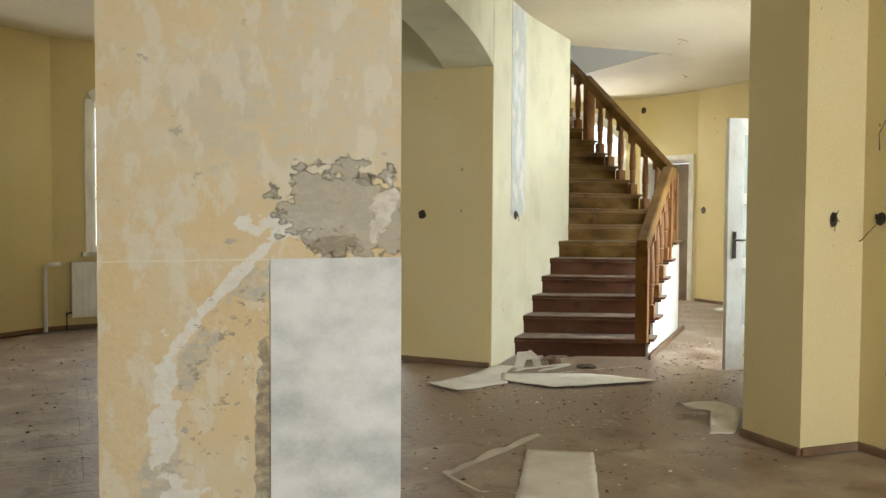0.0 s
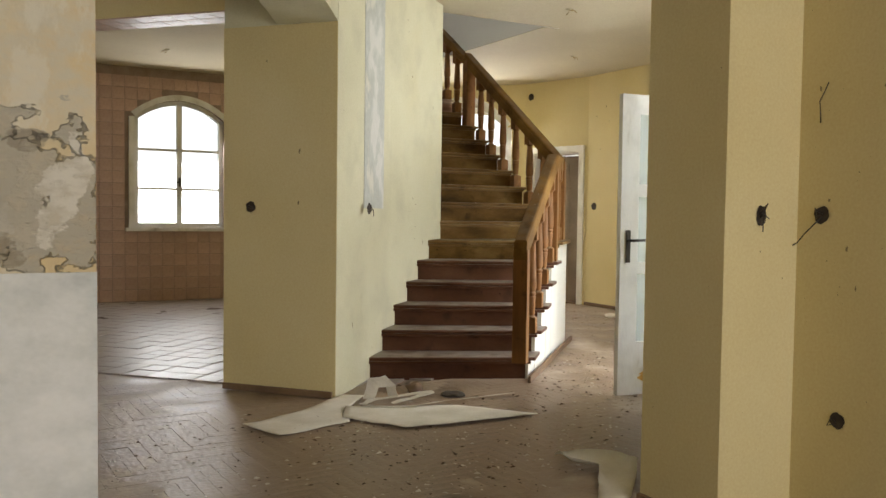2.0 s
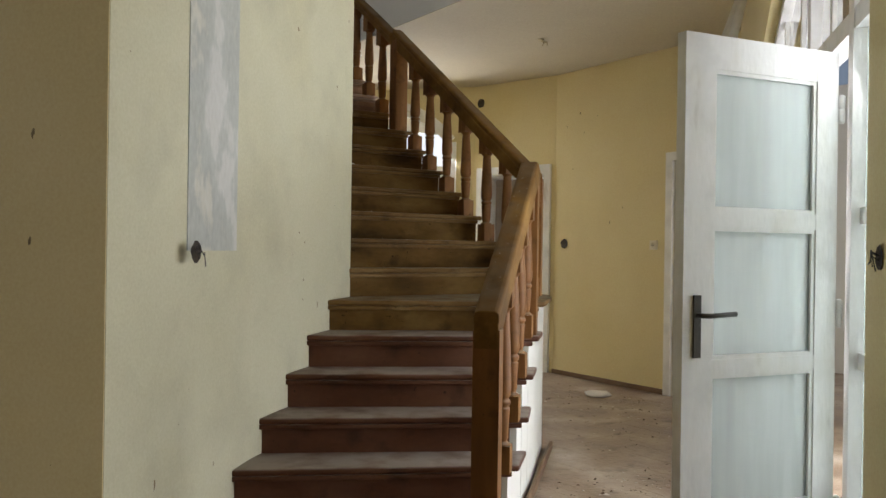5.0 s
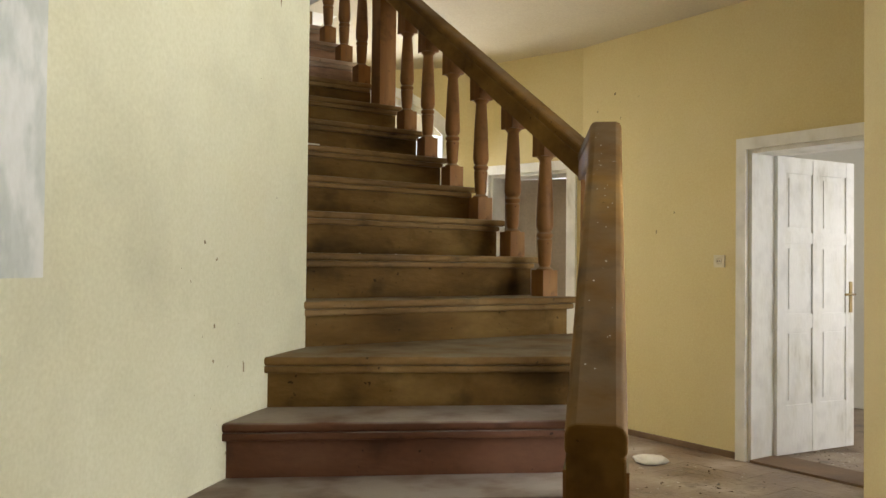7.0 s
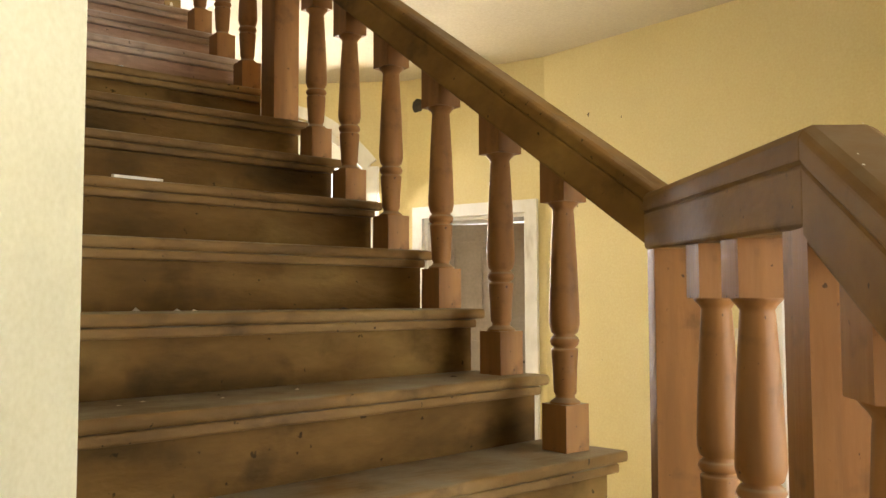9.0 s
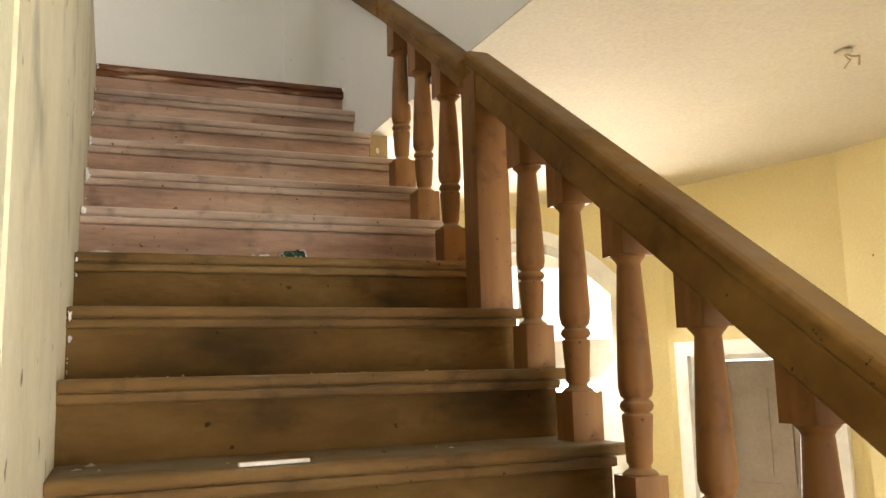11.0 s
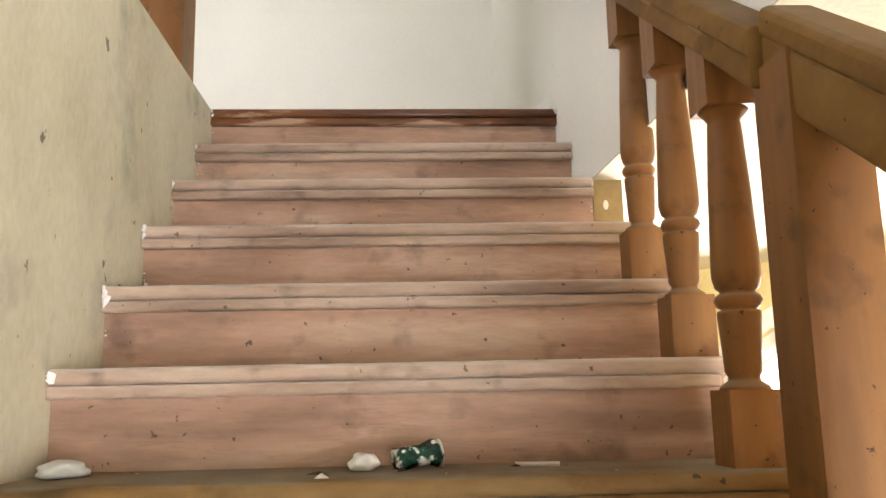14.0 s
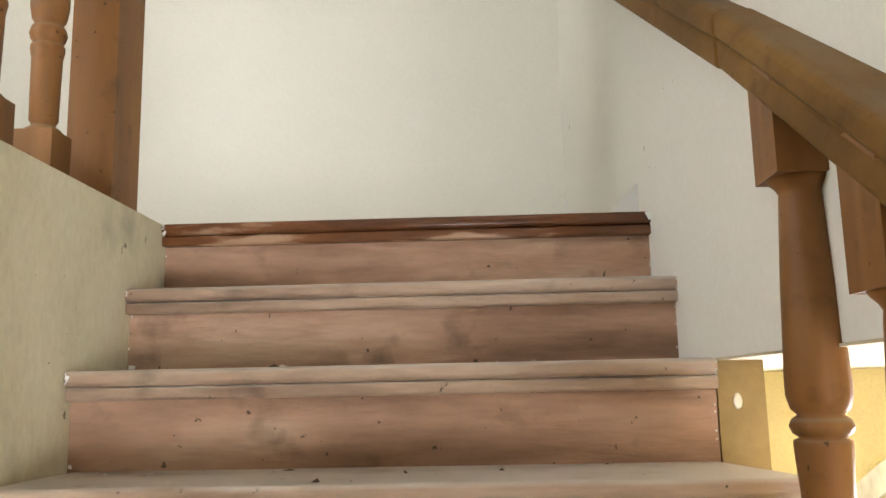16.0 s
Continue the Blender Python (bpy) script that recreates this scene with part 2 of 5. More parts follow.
M_STRIP = material("peeling_grey_distemper", [(0.40, (0.62, 0.61, 0.53)), (0.455, (0.46, 0.48, 0.44)), (0.56, (0.51, 0.53, 0.49)), (0.60, (0.62, 0.62, 0.58))], 5.0, 12, 0.88, 0.2, 50, (1, 1, 0.5))
M_FLOOR = material("dusty_parquet", [(0.30, (0.15, 0.095, 0.058)), (0.45, (0.265, 0.192, 0.134)), (0.58, (0.355, 0.28, 0.208)), (0.72, (0.48, 0.41, 0.335))], 2.6, 15, 0.45, 0.6, 34, rvar=0.45, per_piece=0.035, smudge=6.0)
M_WOOD = material("stained_pine", [(0.25, (0.11, 0.046, 0.012)), (0.5, (0.222, 0.099, 0.030)), (0.75, (0.36, 0.18, 0.060))], 5.0, 7, 0.5, 0.15, 45, (1, 1, 0.16), dust=((0.21, 0.165, 0.105), 0.15, 0.42), smudge=12.0, spec=0.25)
M_RAIL = material("stained_pine_rail", [(0.25, (0.085, 0.042, 0.011)), (0.5, (0.175, 0.090, 0.024)), (0.75, (0.28, 0.16, 0.048))], 5.0, 9, 0.64, 0.2, 45, (0.55, 0.55, 0.9), dust=((0.19, 0.14, 0.09), 0.3, 0.66), smudge=9.0, spec=0.14)
M_TREAD = material("worn_stair_board", [(0.2, (0.048, 0.018, 0.008)), (0.5, (0.09, 0.035, 0.016)), (0.8, (0.135, 0.062, 0.034))], 3.2, 10, 0.55, 0.22, 40, (0.3, 1.5, 1.5), dust=((0.27, 0.23, 0.195), 0.2, 0.56), smudge=7.0, spec=0.2)
M_BOARD = material("worn_brown_stair_board", [(0.28, (0.042, 0.023, 0.006)), (0.5, (0.136, 0.073, 0.021)), (0.75, (0.225, 0.142, 0.047))], 4.5, 13, 0.7, 0.35, 50, (0.45, 1.2, 1.3), dust=((0.19, 0.145, 0.08), 0.22, 0.60), smudge=7.0, spec=0.08)
M_RAW = material("raw_stair_board", [(0.3, (0.22, 0.125, 0.075)), (0.5, (0.43, 0.262, 0.178)), (0.7, (0.56, 0.40, 0.29))], 6.0, 12, 0.6, 0.45, 50, (0.35, 1.5, 1.7), dust=((0.52, 0.46, 0.40), 0.12, 0.46), smudge=9.0, spec=0.3)
M_BOARD_TOP = material("rubbed_brown_tread", [(0.28, (0.085, 0.049, 0.017)), (0.5, (0.175, 0.098, 0.033)), (0.75, (0.27, 0.18, 0.078))], 4.5, 12, 0.6, 0.4, 50, (0.45, 1.2, 1.3), dust=((0.215, 0.18, 0.125), 0.30, 0.62), smudge=9.0, spec=0.15)
M_RAW_TOP = material("rubbed_raw_tread", [(0.3, (0.20, 0.125, 0.085)), (0.48, (0.40, 0.285, 0.21)), (0.7, (0.56, 0.44, 0.35))], 6.0, 12, 0.6, 0.45, 50, (0.35, 1.5, 1.7), dust=((0.52, 0.46, 0.40), 0.12, 0.46), smudge=9.0, spec=0.3)
M_VARNISH = material("chipped_brown_varnish", [(0.42, (0.10, 0.035, 0.014)), (0.55, (0.17, 0.065, 0.026)), (0.60, (0.40, 0.25, 0.16))], 9.0, 10, 0.22, 0.3, 40, (0.35, 1.5, 1.5))
M_OCHRE = material("ochre_brown_plaster", [(0.3, (0.20, 0.125, 0.04)), (0.7, (0.34, 0.23, 0.09))], 9.0, 9, 0.8, 0.3, 50)
M_SKIRT = material("brown_skirting", [(0.3, (0.13, 0.075, 0.04)), (0.7, (0.22, 0.14, 0.08))], 4, 6, 0.65, 0.2, 40)
M_FRAME = material("old_white_gloss_paint", [(0.27, (0.52, 0.50, 0.44)), (0.38, (0.74, 0.735, 0.69)), (0.5, (0.80, 0.80, 0.775)), (0.8, (0.84, 0.84, 0.825))], 7.0, 12, 0.5, 0.25, 50, (1, 1, 0.35), smudge=-7.0)
M_DOORGREY = material("grey_brown_door_paint", [(0.3, (0.25, 0.20, 0.16)), (0.7, (0.35, 0.29, 0.24))], 4.0, 8, 0.55, 0.1, 50)
M_GLASS = glass_material("window_glass")
M_TILE = material("pink_wall_tile", [(0.3, (0.50, 0.33, 0.26)), (0.7, (0.60, 0.43, 0.35))], 3.0, 6, 0.35, 0.05, 30, per_piece=0.16)
M_GROUT = material("grout", [(0.3, (0.30, 0.22, 0.18)), (0.7, (0.40, 0.32, 0.27))], 8.0, 6, 0.9, 0.2, 60)
M_FTILE = material("grey_floor_tile", [(0.25, (0.22, 0.185, 0.165)), (0.7, (0.38, 0.335, 0.30))], 3.0, 10, 0.36, 0.3, 30, rvar=0.3, per_piece=0.14)
M_PAPER = material("fallen_wallpaper", [(0.3, (0.63, 0.59, 0.50)), (0.7, (0.80, 0.77, 0.69))], 5.0, 8, 0.85, 0.2, 60)
M_METAL = material("dark_iron", [(0.3, (0.05, 0.045, 0.04)), (0.7, (0.10, 0.09, 0.08))], 9.0, 5, 0.45, 0.15, 60, metal=0.8)
M_BRASS = material("dull_brass", [(0.3, (0.30, 0.22, 0.10)), (0.7, (0.45, 0.34, 0.16))], 9.0, 5, 0.4, 0.1, 60, metal=0.9)
M_DARK = material("dark_hole", [(0.3, (0.03, 0.022, 0.016)), (0.7, (0.07, 0.055, 0.04))], 20.0, 6, 0.95, 0.5, 60)
M_PLASTIC = material("cream_plastic", [(0.3, (0.66, 0.60, 0.46)), (0.7, (0.74, 0.69, 0.56))], 6.0, 4, 0.4, 0.02, 60)
M_GROUND = material("overgrown_lawn", [(0.3, (0.05, 0.085, 0.025)), (0.7, (0.11, 0.15, 0.05))], 1.2, 9, 0.95, 0.6, 30)
M_LEAF = material("foliage", [(0.3, (0.045, 0.09, 0.025)), (0.7, (0.10, 0.16, 0.05))], 2.0, 6, 0.8, 0.3, 20)
M_BARK = material("bark", [(0.3, (0.07, 0.05, 0.035)), (0.7, (0.13, 0.10, 0.075))], 6.0, 8, 0.95, 0.6, 30)

# ---- mesh helpers ----


def finish(bm, name, mat, parent=None, bevel=0.0, smooth=False):
    if bevel:
        bmesh.ops.bevel(bm, geom=[e for e in bm.edges if e.calc_face_angle(0) > 0.5], offset=bevel, segments=2, affect="EDGES", profile=0.6)
    bmesh.ops.recalc_face_normals(bm, faces=bm.faces)
    me = bpy.data.meshes.new(name)
    bm.to_mesh(me)
    bm.free()
    me.materials.append(mat)
    if smooth:
        for p in me.polygons:
            p.use_smooth = True
    ob = new(name, me)
    if parent:
        ob.parent = parent
    return ob


def part(name, bm, mat, parent, label="", bevel=0.0, smooth=False):
    ob = finish(bm, name, mat, parent, bevel, smooth)
    if label:
        ob["label"] = label
    return ob


def add_box(bm, lo, hi, m=None):
    vs = [bm.verts.new((x, y, z)) for z in (lo[2], hi[2]) for y in (lo[1], hi[1]) for x in (lo[0], hi[0])]
    for f in ((0, 1, 3, 2), (4, 6, 7, 5), (0, 4, 5, 1), (2, 3, 7, 6), (0, 2, 6, 4), (1, 5, 7, 3)):
        bm.faces.new([vs[i] for i in f])
    if m is not None:
        bmesh.ops.transform(bm, matrix=m, verts=vs)
    return vs


def box(lo, hi, m=None):
    bm = bmesh.new()
    add_box(bm, lo, hi, m)
    return bm


def add_prism(bm, poly, z0, z1):
    """A prism over a plan polygon; z0 and z1 may be lists, one height a corner."""
    z0 = z0 if isinstance(z0, (list, tuple)) else [z0] * len(poly)
    z1 = z1 if isinstance(z1, (list, tuple)) else [z1] * len(poly)
    a = [bm.verts.new((x, y, z)) for (x, y), z in zip(poly, z0)]
    b = [bm.verts.new((x, y, z)) for (x, y), z in zip(poly, z1)]
    k = len(poly)
    bm.faces.new(a[::-1])
    bm.faces.new(b)
    for i in range(k):
        bm.faces.new((a[i], a[(i + 1) % k], b[(i + 1) % k], b[i]))
    return a + b


def prism(poly, z0, z1):
    bm = bmesh.new()
    add_prism(bm, poly, z0, z1)
    return bm


def lathe(bm, profile, seg=16, m=None):
    """A turned body: profile is a list of (radius, height)."""
    rings = []
    for r, z in profile:
        rings.append([bm.verts.new((r * math.cos(2 * math.pi * i / seg), r * math.sin(2 * math.pi * i / seg), z)) for i in range(seg)])
    for a, b in zip(rings, rings[1:]):
        for i in range(seg):
            bm.faces.new((a[i], a[(i + 1) % seg], b[(i + 1) % seg], b[i]))
    bm.faces.new(rings[0][::-1])
    bm.faces.new(rings[-1])
    vs = [v for ring in rings for v in ring]
    if m is not None:
        bmesh.ops.transform(bm, matrix=m, verts=vs)
    return vs


def tube(bm, points, r, seg=8):
    """A round bar along points."""
    rings = []
    pts = [Vector(p) for p in points]
    for i, p in enumerate(pts):
        d = (pts[min(i + 1, len(pts) - 1)] - pts[max(i - 1, 0)]).normalized()
        u = d.orthogonal().normalized() if abs(d.z) > 0.99 else d.cross(Vector((0, 0, 1))).normalized()
        v = d.cross(u)
        rings.append([bm.verts.new(p + r * (u * math.cos(2 * math.pi * k / seg) + v * math.sin(2 * math.pi * k / seg))) for k in range(seg)])
    for a, b in zip(rings, rings[1:]):
        for k in range(seg):
            bm.faces.new((a[k], a[(k + 1) % seg], b[(k + 1) % seg], b[k]))
    bm.faces.new(rings[0][::-1])
    bm.faces.new(rings[-1])


def empty(name, m, label, category, group="", kind=""):
    e = new(name)
    e.matrix_world = m
    return tagged(e, label, category, group, kind)


def along(a, b):
    """A frame with its origin at a, x towards b, y to the left, z up; and the length."""
    dx, dy = b[0] - a[0], b[1] - a[1]
    return pose(a[0], a[1], 0, 0, 0, math.degrees(math.atan2(dy, dx))), math.hypot(dx, dy)


def wall(name, a, b, thick, z0, z1, mat, openings=(), label="", bevel=0.0):
    """A wall from a to b, thick to the right of the way from a to b. openings: (s0, s1, low, high, rise of the arch)."""
    m, length = along(a, b)
    bm = bmesh.new()
    s = 0.0
    for s0, s1, low, high, rise in sorted(openings):
        if s0 > s:
            add_box(bm, (s, -thick, z0), (s0, 0, z1))
        if low > z0:
            add_box(bm, (s0, -thick, z0), (s1, 0, low))
        if rise:
            n = 14
            for i in range(n):
                x0, x1 = s0 + (s1 - s0) * i / n, s0 + (s1 - s0) * (i + 1) / n
                h = [high + rise * (1 - (2 * (x - s0) / (s1 - s0) - 1) ** 2) for x in (x0, x1)]
                add_prism(bm, [(x0, 0), (x0, -thick), (x1, -thick), (x1, 0)], [h[0], h[0], h[1], h[1]], z1)
        elif high < z1:
            add_box(bm, (s0, -thick, high), (s1, 0, z1))
        s = s1
    if s < length:
        add_box(bm, (s, -thick, z0), (length, 0, z1))
    bmesh.ops.remove_doubles(bm, verts=bm.verts, dist=0.0005)
    bmesh.ops.transform(bm, matrix=m, verts=bm.verts)
    return tagged(finish(bm, name, mat, None, bevel), label, "wall", "", "structure")


def skirting(a, b, h=0.045):
    m, length = along(a, b)
    bm = box((0, 0.002, 0.002), (length, 0.022, h), m)
    return tagged(finish(bm, "baseboard", M_SKIRT, None, 0.004), "narrow brown wooden baseboard along the wall foot", "baseboard", "", "structure")


# ---- large structure ----
CEIL, SLAB = 3.06, 3.41
tagged(finish(prism([(-6, -4), (12, -4), (12, 15), (-6, 15)], -0.3, -0.012), "floor_base", M_FLOOR), "brown dusty wooden floor base", "floor", "", "structure")

# ceiling of the ground floor, with the stairwell left open
bm = bmesh.new()
X0, X1, Y0, Y1 = 4.165, 5.68, 8.06, 11.08
add_prism(bm, [(-4, -3), (9.5, -3), (9.5, Y0), (-4, Y0)], CEIL, SLAB)
add_prism(bm, [(-4, Y0), (X0, Y0), (X0, 14), (-4, 14)], CEIL, SLAB)
add_prism(bm, [(X1, Y0), (9.5, Y0), (9.5, 14), (X1, 14)], CEIL, SLAB)
add_prism(bm, [(X0, Y1), (X1, Y1), (X1, 14), (X0, 14)], CEIL, SLAB)
tagged(finish(bm, "ceiling", M_CEIL), "cream painted plaster ceiling with an open stairwell", "ceiling", "", "structure")

# the free pillar and the beam to it
pillar = tagged(finish(box((-0.085, 3.29, 0), (1.065, 3.72, CEIL)), "wall_pillar", M_PLASTER, None, 0.012), "wide masonry pillar with peeling ochre distemper and grey filler", "pillar", "", "structure")
part("filler_panel", box((0.535, 3.283, 0), (1.066, 3.30, 1.053)), M_FILLER, pillar, "smooth pale grey filler panel", 0.003)
bm = bmesh.new()
for i in range(16):
    f0, f1 = i / 16, (i + 1) / 16
    p0, p1 = ((0.65 + 1.81 * f, 3.72 + 2.76 * f) for f in (f0, f1))
    q0, q1 = ((1.06 + 1.712 * f, 3.72 + 2.47 * f) for f in (f0, f1))
    z0, z1 = (2.42 + 0.11 * (1 - abs(2 * f - 1) ** 3) for f in (f0, f1))
    add_prism(bm, [p0, q0, q1, p1], [z0, z0, z1, z1], CEIL)
bmesh.ops.remove_doubles(bm, verts=bm.verts, dist=0.0005)
tagged(finish(bm, "beam", M_PALE), "pale yellow plaster arch under the ceiling", "beam", "", "structure")

# stair wall: diagonal part, and the straight part along the upper flight
C_A, C_M, C_E = (2.775, 6.19), (3.525, 7.04), (4.38, 7.83)
tagged(finish(prism([C_A, C_M, C_E, (4.38, 8.06), (4.16, 8.06), (4.16, 8.3), (2.2, 6.8)], 0, CEIL), "wall_stair_diagonal", M_PALE, None, 0.008), "pale yellow wall beside the lower stair flight", "wall", "", "structure")
tagged(finish(prism([(2.7700, 6.1880), (2.7735, 6.1915), (2.1985, 6.7985), (2.1950, 6.7950)], 0.0, 2.42), "wall_niche_face", M_WALL), "yellow painted end face of the stair wall", "wall", "", "structure")
tagged(finish(prism([(4.385, 8.06), (4.385, 11.02), (4.16, 11.02), (4.16, 8.06)], 0, 3.405), "wall_stair_straight", M_PALE_OLD, None, 0.006), "pale yellow wall along the upper stair flight", "wall", "", "structure")
# upper storey
tagged(finish(prism([(5.63, 8.066), (5.52, 10.6), (5.478, 12.4), (5.8, 12.4), (5.8, 8.06)], CEIL - 0.002, 6.0), "wall_upper_side", M_WHITE), "off-white upper storey wall beside the stairwell", "wall", "", "structure")
tagged(finish(prism([(5.622, 8.068), (5.517, 10.57), (5.806, 10.57), (5.806, 8.068)], CEIL - 0.007, CEIL - 0.003), "ceiling_edge", M_CEIL), "cream painted plaster edge of the stairwell", "ceiling", "", "structure")
wall("wall_upper_far", (2.0, 12.4), (6.2, 12.4), -0.25, SLAB, 6.0, M_WHITE, (), "plain white upper storey wall at the stair head")
wall("wall_upper_near", (5.8, 8.064), (2.0, 8.064), -0.25, SLAB, 6.0, M_WHITE, (), "white upper storey wall over the stairwell edge")
wall("wall_upper_left", (2.0, 8.06), (2.0, 12.4), -0.25, SLAB, 6.0, M_WHITE, [(0.3, 1.9, 0.7 + SLAB, 2.1 + SLAB, 0.0)], "white upper storey wall with a window")
tagged(finish(prism([(1.7, 7.8), (6.3, 7.8), (6.3, 12.7), (1.7, 12.7)], 6.0, 6.2), "ceiling_upper", M_WHITE), "white upper storey ceiling", "ceiling", "", "structure")

# kitchen
wall("wall_kitchen_door", (2.2, 6.8), (0.6, 8.45), 0.32, 0, CEIL, M_WALL, [(0.0, 1.55, 0, 2.546, 0)], "yellow wall with a wide doorway to the tiled kitchen")
wall("wall_kitchen_back", (0.3, 12.75), (4.4, 12.75), -0.3, 0, CEIL, M_GROUT, [(2.13, 3.29, 0.97, 2.42, 0.24)], "kitchen wall with pink tiles and an arched window")
wall("wall_kitchen_side", (4.16, 8.2), (4.16, 12.9), -0.02, 0, CEIL, M_WALL, (), "kitchen side wall")
wall("wall_kitchen_west", (0.55, 8.4), (0.55, 12.9), 0.02, 0, CEIL, M_WALL, (), "partition between kitchen and bay room")

# bay room behind the pillar
wall("wall_bay_north", (-0.68, 9.72), (1.0, 10.2), -0.3, 0, CEIL, M_WALL, [(0.40, 1.45, 0.82, 2.45, 0.2)], "yellow bay wall with an arched window")
wall("wall_bay_west", (-3.2, 7.42), (-0.68, 9.72), -0.3, 0, CEIL, M_WALL, [(1.45, 2.55, 0.80, 2.45, 0.2)], "yellow bay wall with an arched window")
wall("wall_west", (-3.2, -2.2), (-3.2, 7.5), -0.3, 0, CEIL, M_WALL, (), "plain yellow wall")
wall("wall_south", (3.9, -2.2), (-3.3, -2.2), -0.3, 0, CEIL, M_WALL, [(0.35, 2.65, 0.8, 2.6, 0.0)], "plain yellow wall with a wide window")

# right hand side
tagged(finish(prism([(3.24, 3.36), (3.63, 3.36), (3.95, 3.36), (3.95, 3.98), (3.6, 3.80), (3.24, 3.79)], 0, CEIL), "wall_pier", M_WALL, None, 0.012), "yellow painted corner pier with bare socket holes", "wall", "", "structure")
wall("wall_east", (3.63, 3.36), (3.63, -2.3), -0.3, 0, CEIL, M_WALL, (), "plain yellow wall with bare socket holes")
D0 = (3.6, 3.80)
wall("wall_terrace", D0, (7.35, 7.55), 0.35, 0, CEIL, M_WALL, [(1.72, 4.40, 0, 2.28, 0.57)], "yellow wall with an arched terrace door")
wall("wall_hall_step", (7.35, 7.55), (7.95, 7.55), 0.3, 0, CEIL, M_WALL, (), "short yellow hall wall")
wall("wall_hall_east", (7.94, 7.5), (7.85, 10.24), 0.3, 0, CEIL, M_WALL, [(0.30, 1.18, 0, 2.06, 0)], "yellow hall wall with an open white door")
wall("wall_hall_northeast", (7.85, 10.24), (7.52, 11.26), 0.3, 0, CEIL, M_WALL, [(0.13, 0.93, 0, 2.07, 0)], "yellow hall wall with a dark panelled door")
wall("wall_hall_entrance", (7.52, 11.26), (5.3, 13.48), 0.3, 0, CEIL, M_WALL, [(0.28, 1.55, 0.0, 2.45, 0.38)], "yellow hall wall with the arched entrance door")
wall("wall_hall_north", (5.6, 13.3), (4.3, 13.3), 0.3, 0, CEIL, M_WALL, (), "plain yellow hall wall")
wall("wall_hall_under_stair", (4.5, 11.0), (4.5, 13.4), 0.05, 0, CEIL, M_WALL, (), "plain yellow wall behind the stair")
# next room behind the white door
wall("wall_next_room", (10.6, 6.5), (10.6, 10.5), 0.2, 0, CEIL, M_WHITE, (), "white wall of the next room")
wall("wall_next_room_north", (10.6, 10.4), (8.1, 10.4), 0.2, 0, CEIL, M_WHITE, (), "white wall of the next room")
wall("wall_next_room_south", (8.1, 6.6), (10.6, 6.6), 0.2, 0, CEIL, M_WHITE, [(0.8, 2.0, 0.8, 2.3, 0)], "white wall of the next room with a window")

for a, b in (((2.2, 6.8), (2.76, 6.20)), ((3.24, 3.79), (3.24, 3.36)), ((3.24, 3.36), (3.63, 3.36)), ((3.63, 3.36), (3.63, -2.0)), ((7.90, 8.75), (7.85, 10.24)), ((-0.68, 9.72), (1.0, 10.2)), ((-3.2, 7.42), (-0.68, 9.72))):
    # laid on the room's side of each wall
    if (a, b) in (((2.2, 6.8), (2.76, 6.20)), ((3.24, 3.79), (3.24, 3.36)), ((3.24, 3.36), (3.63, 3.36)), ((3.63, 3.36), (3.63, -2.0)), ((-0.68, 9.72), (1.0, 10.2)), ((-3.2, 7.42), (-0.68, 9.72))):
        a, b = b, a
    skirting(a, b)

# ---- the staircase ----
RISE1, RISE2 = 0.1628, 0.1744
Z = [0.0] + [RISE1 * k for k in range(1, 8)]
while len(Z) < 21:
    Z.append(Z[-1] + RISE2)


def on_wall(s):
    """A point s metres along the foot of the bent stair wall."""
    h = math.hypot(C_M[0] - C_A[0], C_M[1] - C_A[1])
    p, q, s = (C_A, C_M, s) if s < h else (C_M, C_E, s - h)
    k = s / math.hypot(q[0] - p[0], q[1] - p[1])
    return (p[0] + (q[0] - p[0]) * k, p[1] + (q[1] - p[1]) * k)


LEFT = {k: on_wall(s) for k, s in zip(range(1, 8), (0.66, 0.95, 1.22, 1.48, 1.715, 1.975, 2.28))}
RIGHT = {1: (4.335, 6.208), 2: (4.51, 6.39), 3: (4.69, 6.56), 4: (4.85, 6.735), 5: (5.02, 6.91), 6: (5.20, 7.09), 7: (5.70, 7.872)}
for k, y in zip(range(8, 21), (8.00, 8.22, 8.47, 8.74, 9.00, 9.28, 9.58, 9.82, 10.065, 10.31, 10.55, 10.79, 10.98)):
    LEFT[k] = (4.383, y)
for k, y in zip(range(8, 21), (8.10, 8.295, 8.53, 8.80, 9.05, 9.29, 9.57, 9.80, 10.055, 10.305, 10.545, 10.79, 10.985)):
    RIGHT[k] = (5.66 if k < 9 else 5.605 if k < 14 else 5.575 if k < 18 else 5.517, y)
TH = 0.029


def lerp(a, b, f):
    return (a[0] + (b[0] - a[0]) * f, a[1] + (b[1] - a[1]) * f)


stair = empty("staircase", pose(4.0, 6.0, 0), "dusty stained pine staircase with a winding turn", "staircase")
stair_inv = stair.matrix_world.inverted()


def stair_part(name, bm, mat, bevel=0.0, smooth=False, label=""):
    bmesh.ops.transform(bm, matrix=stair_inv, verts=bm.verts)
    return part(name, bm, mat, stair, label, bevel, smooth)


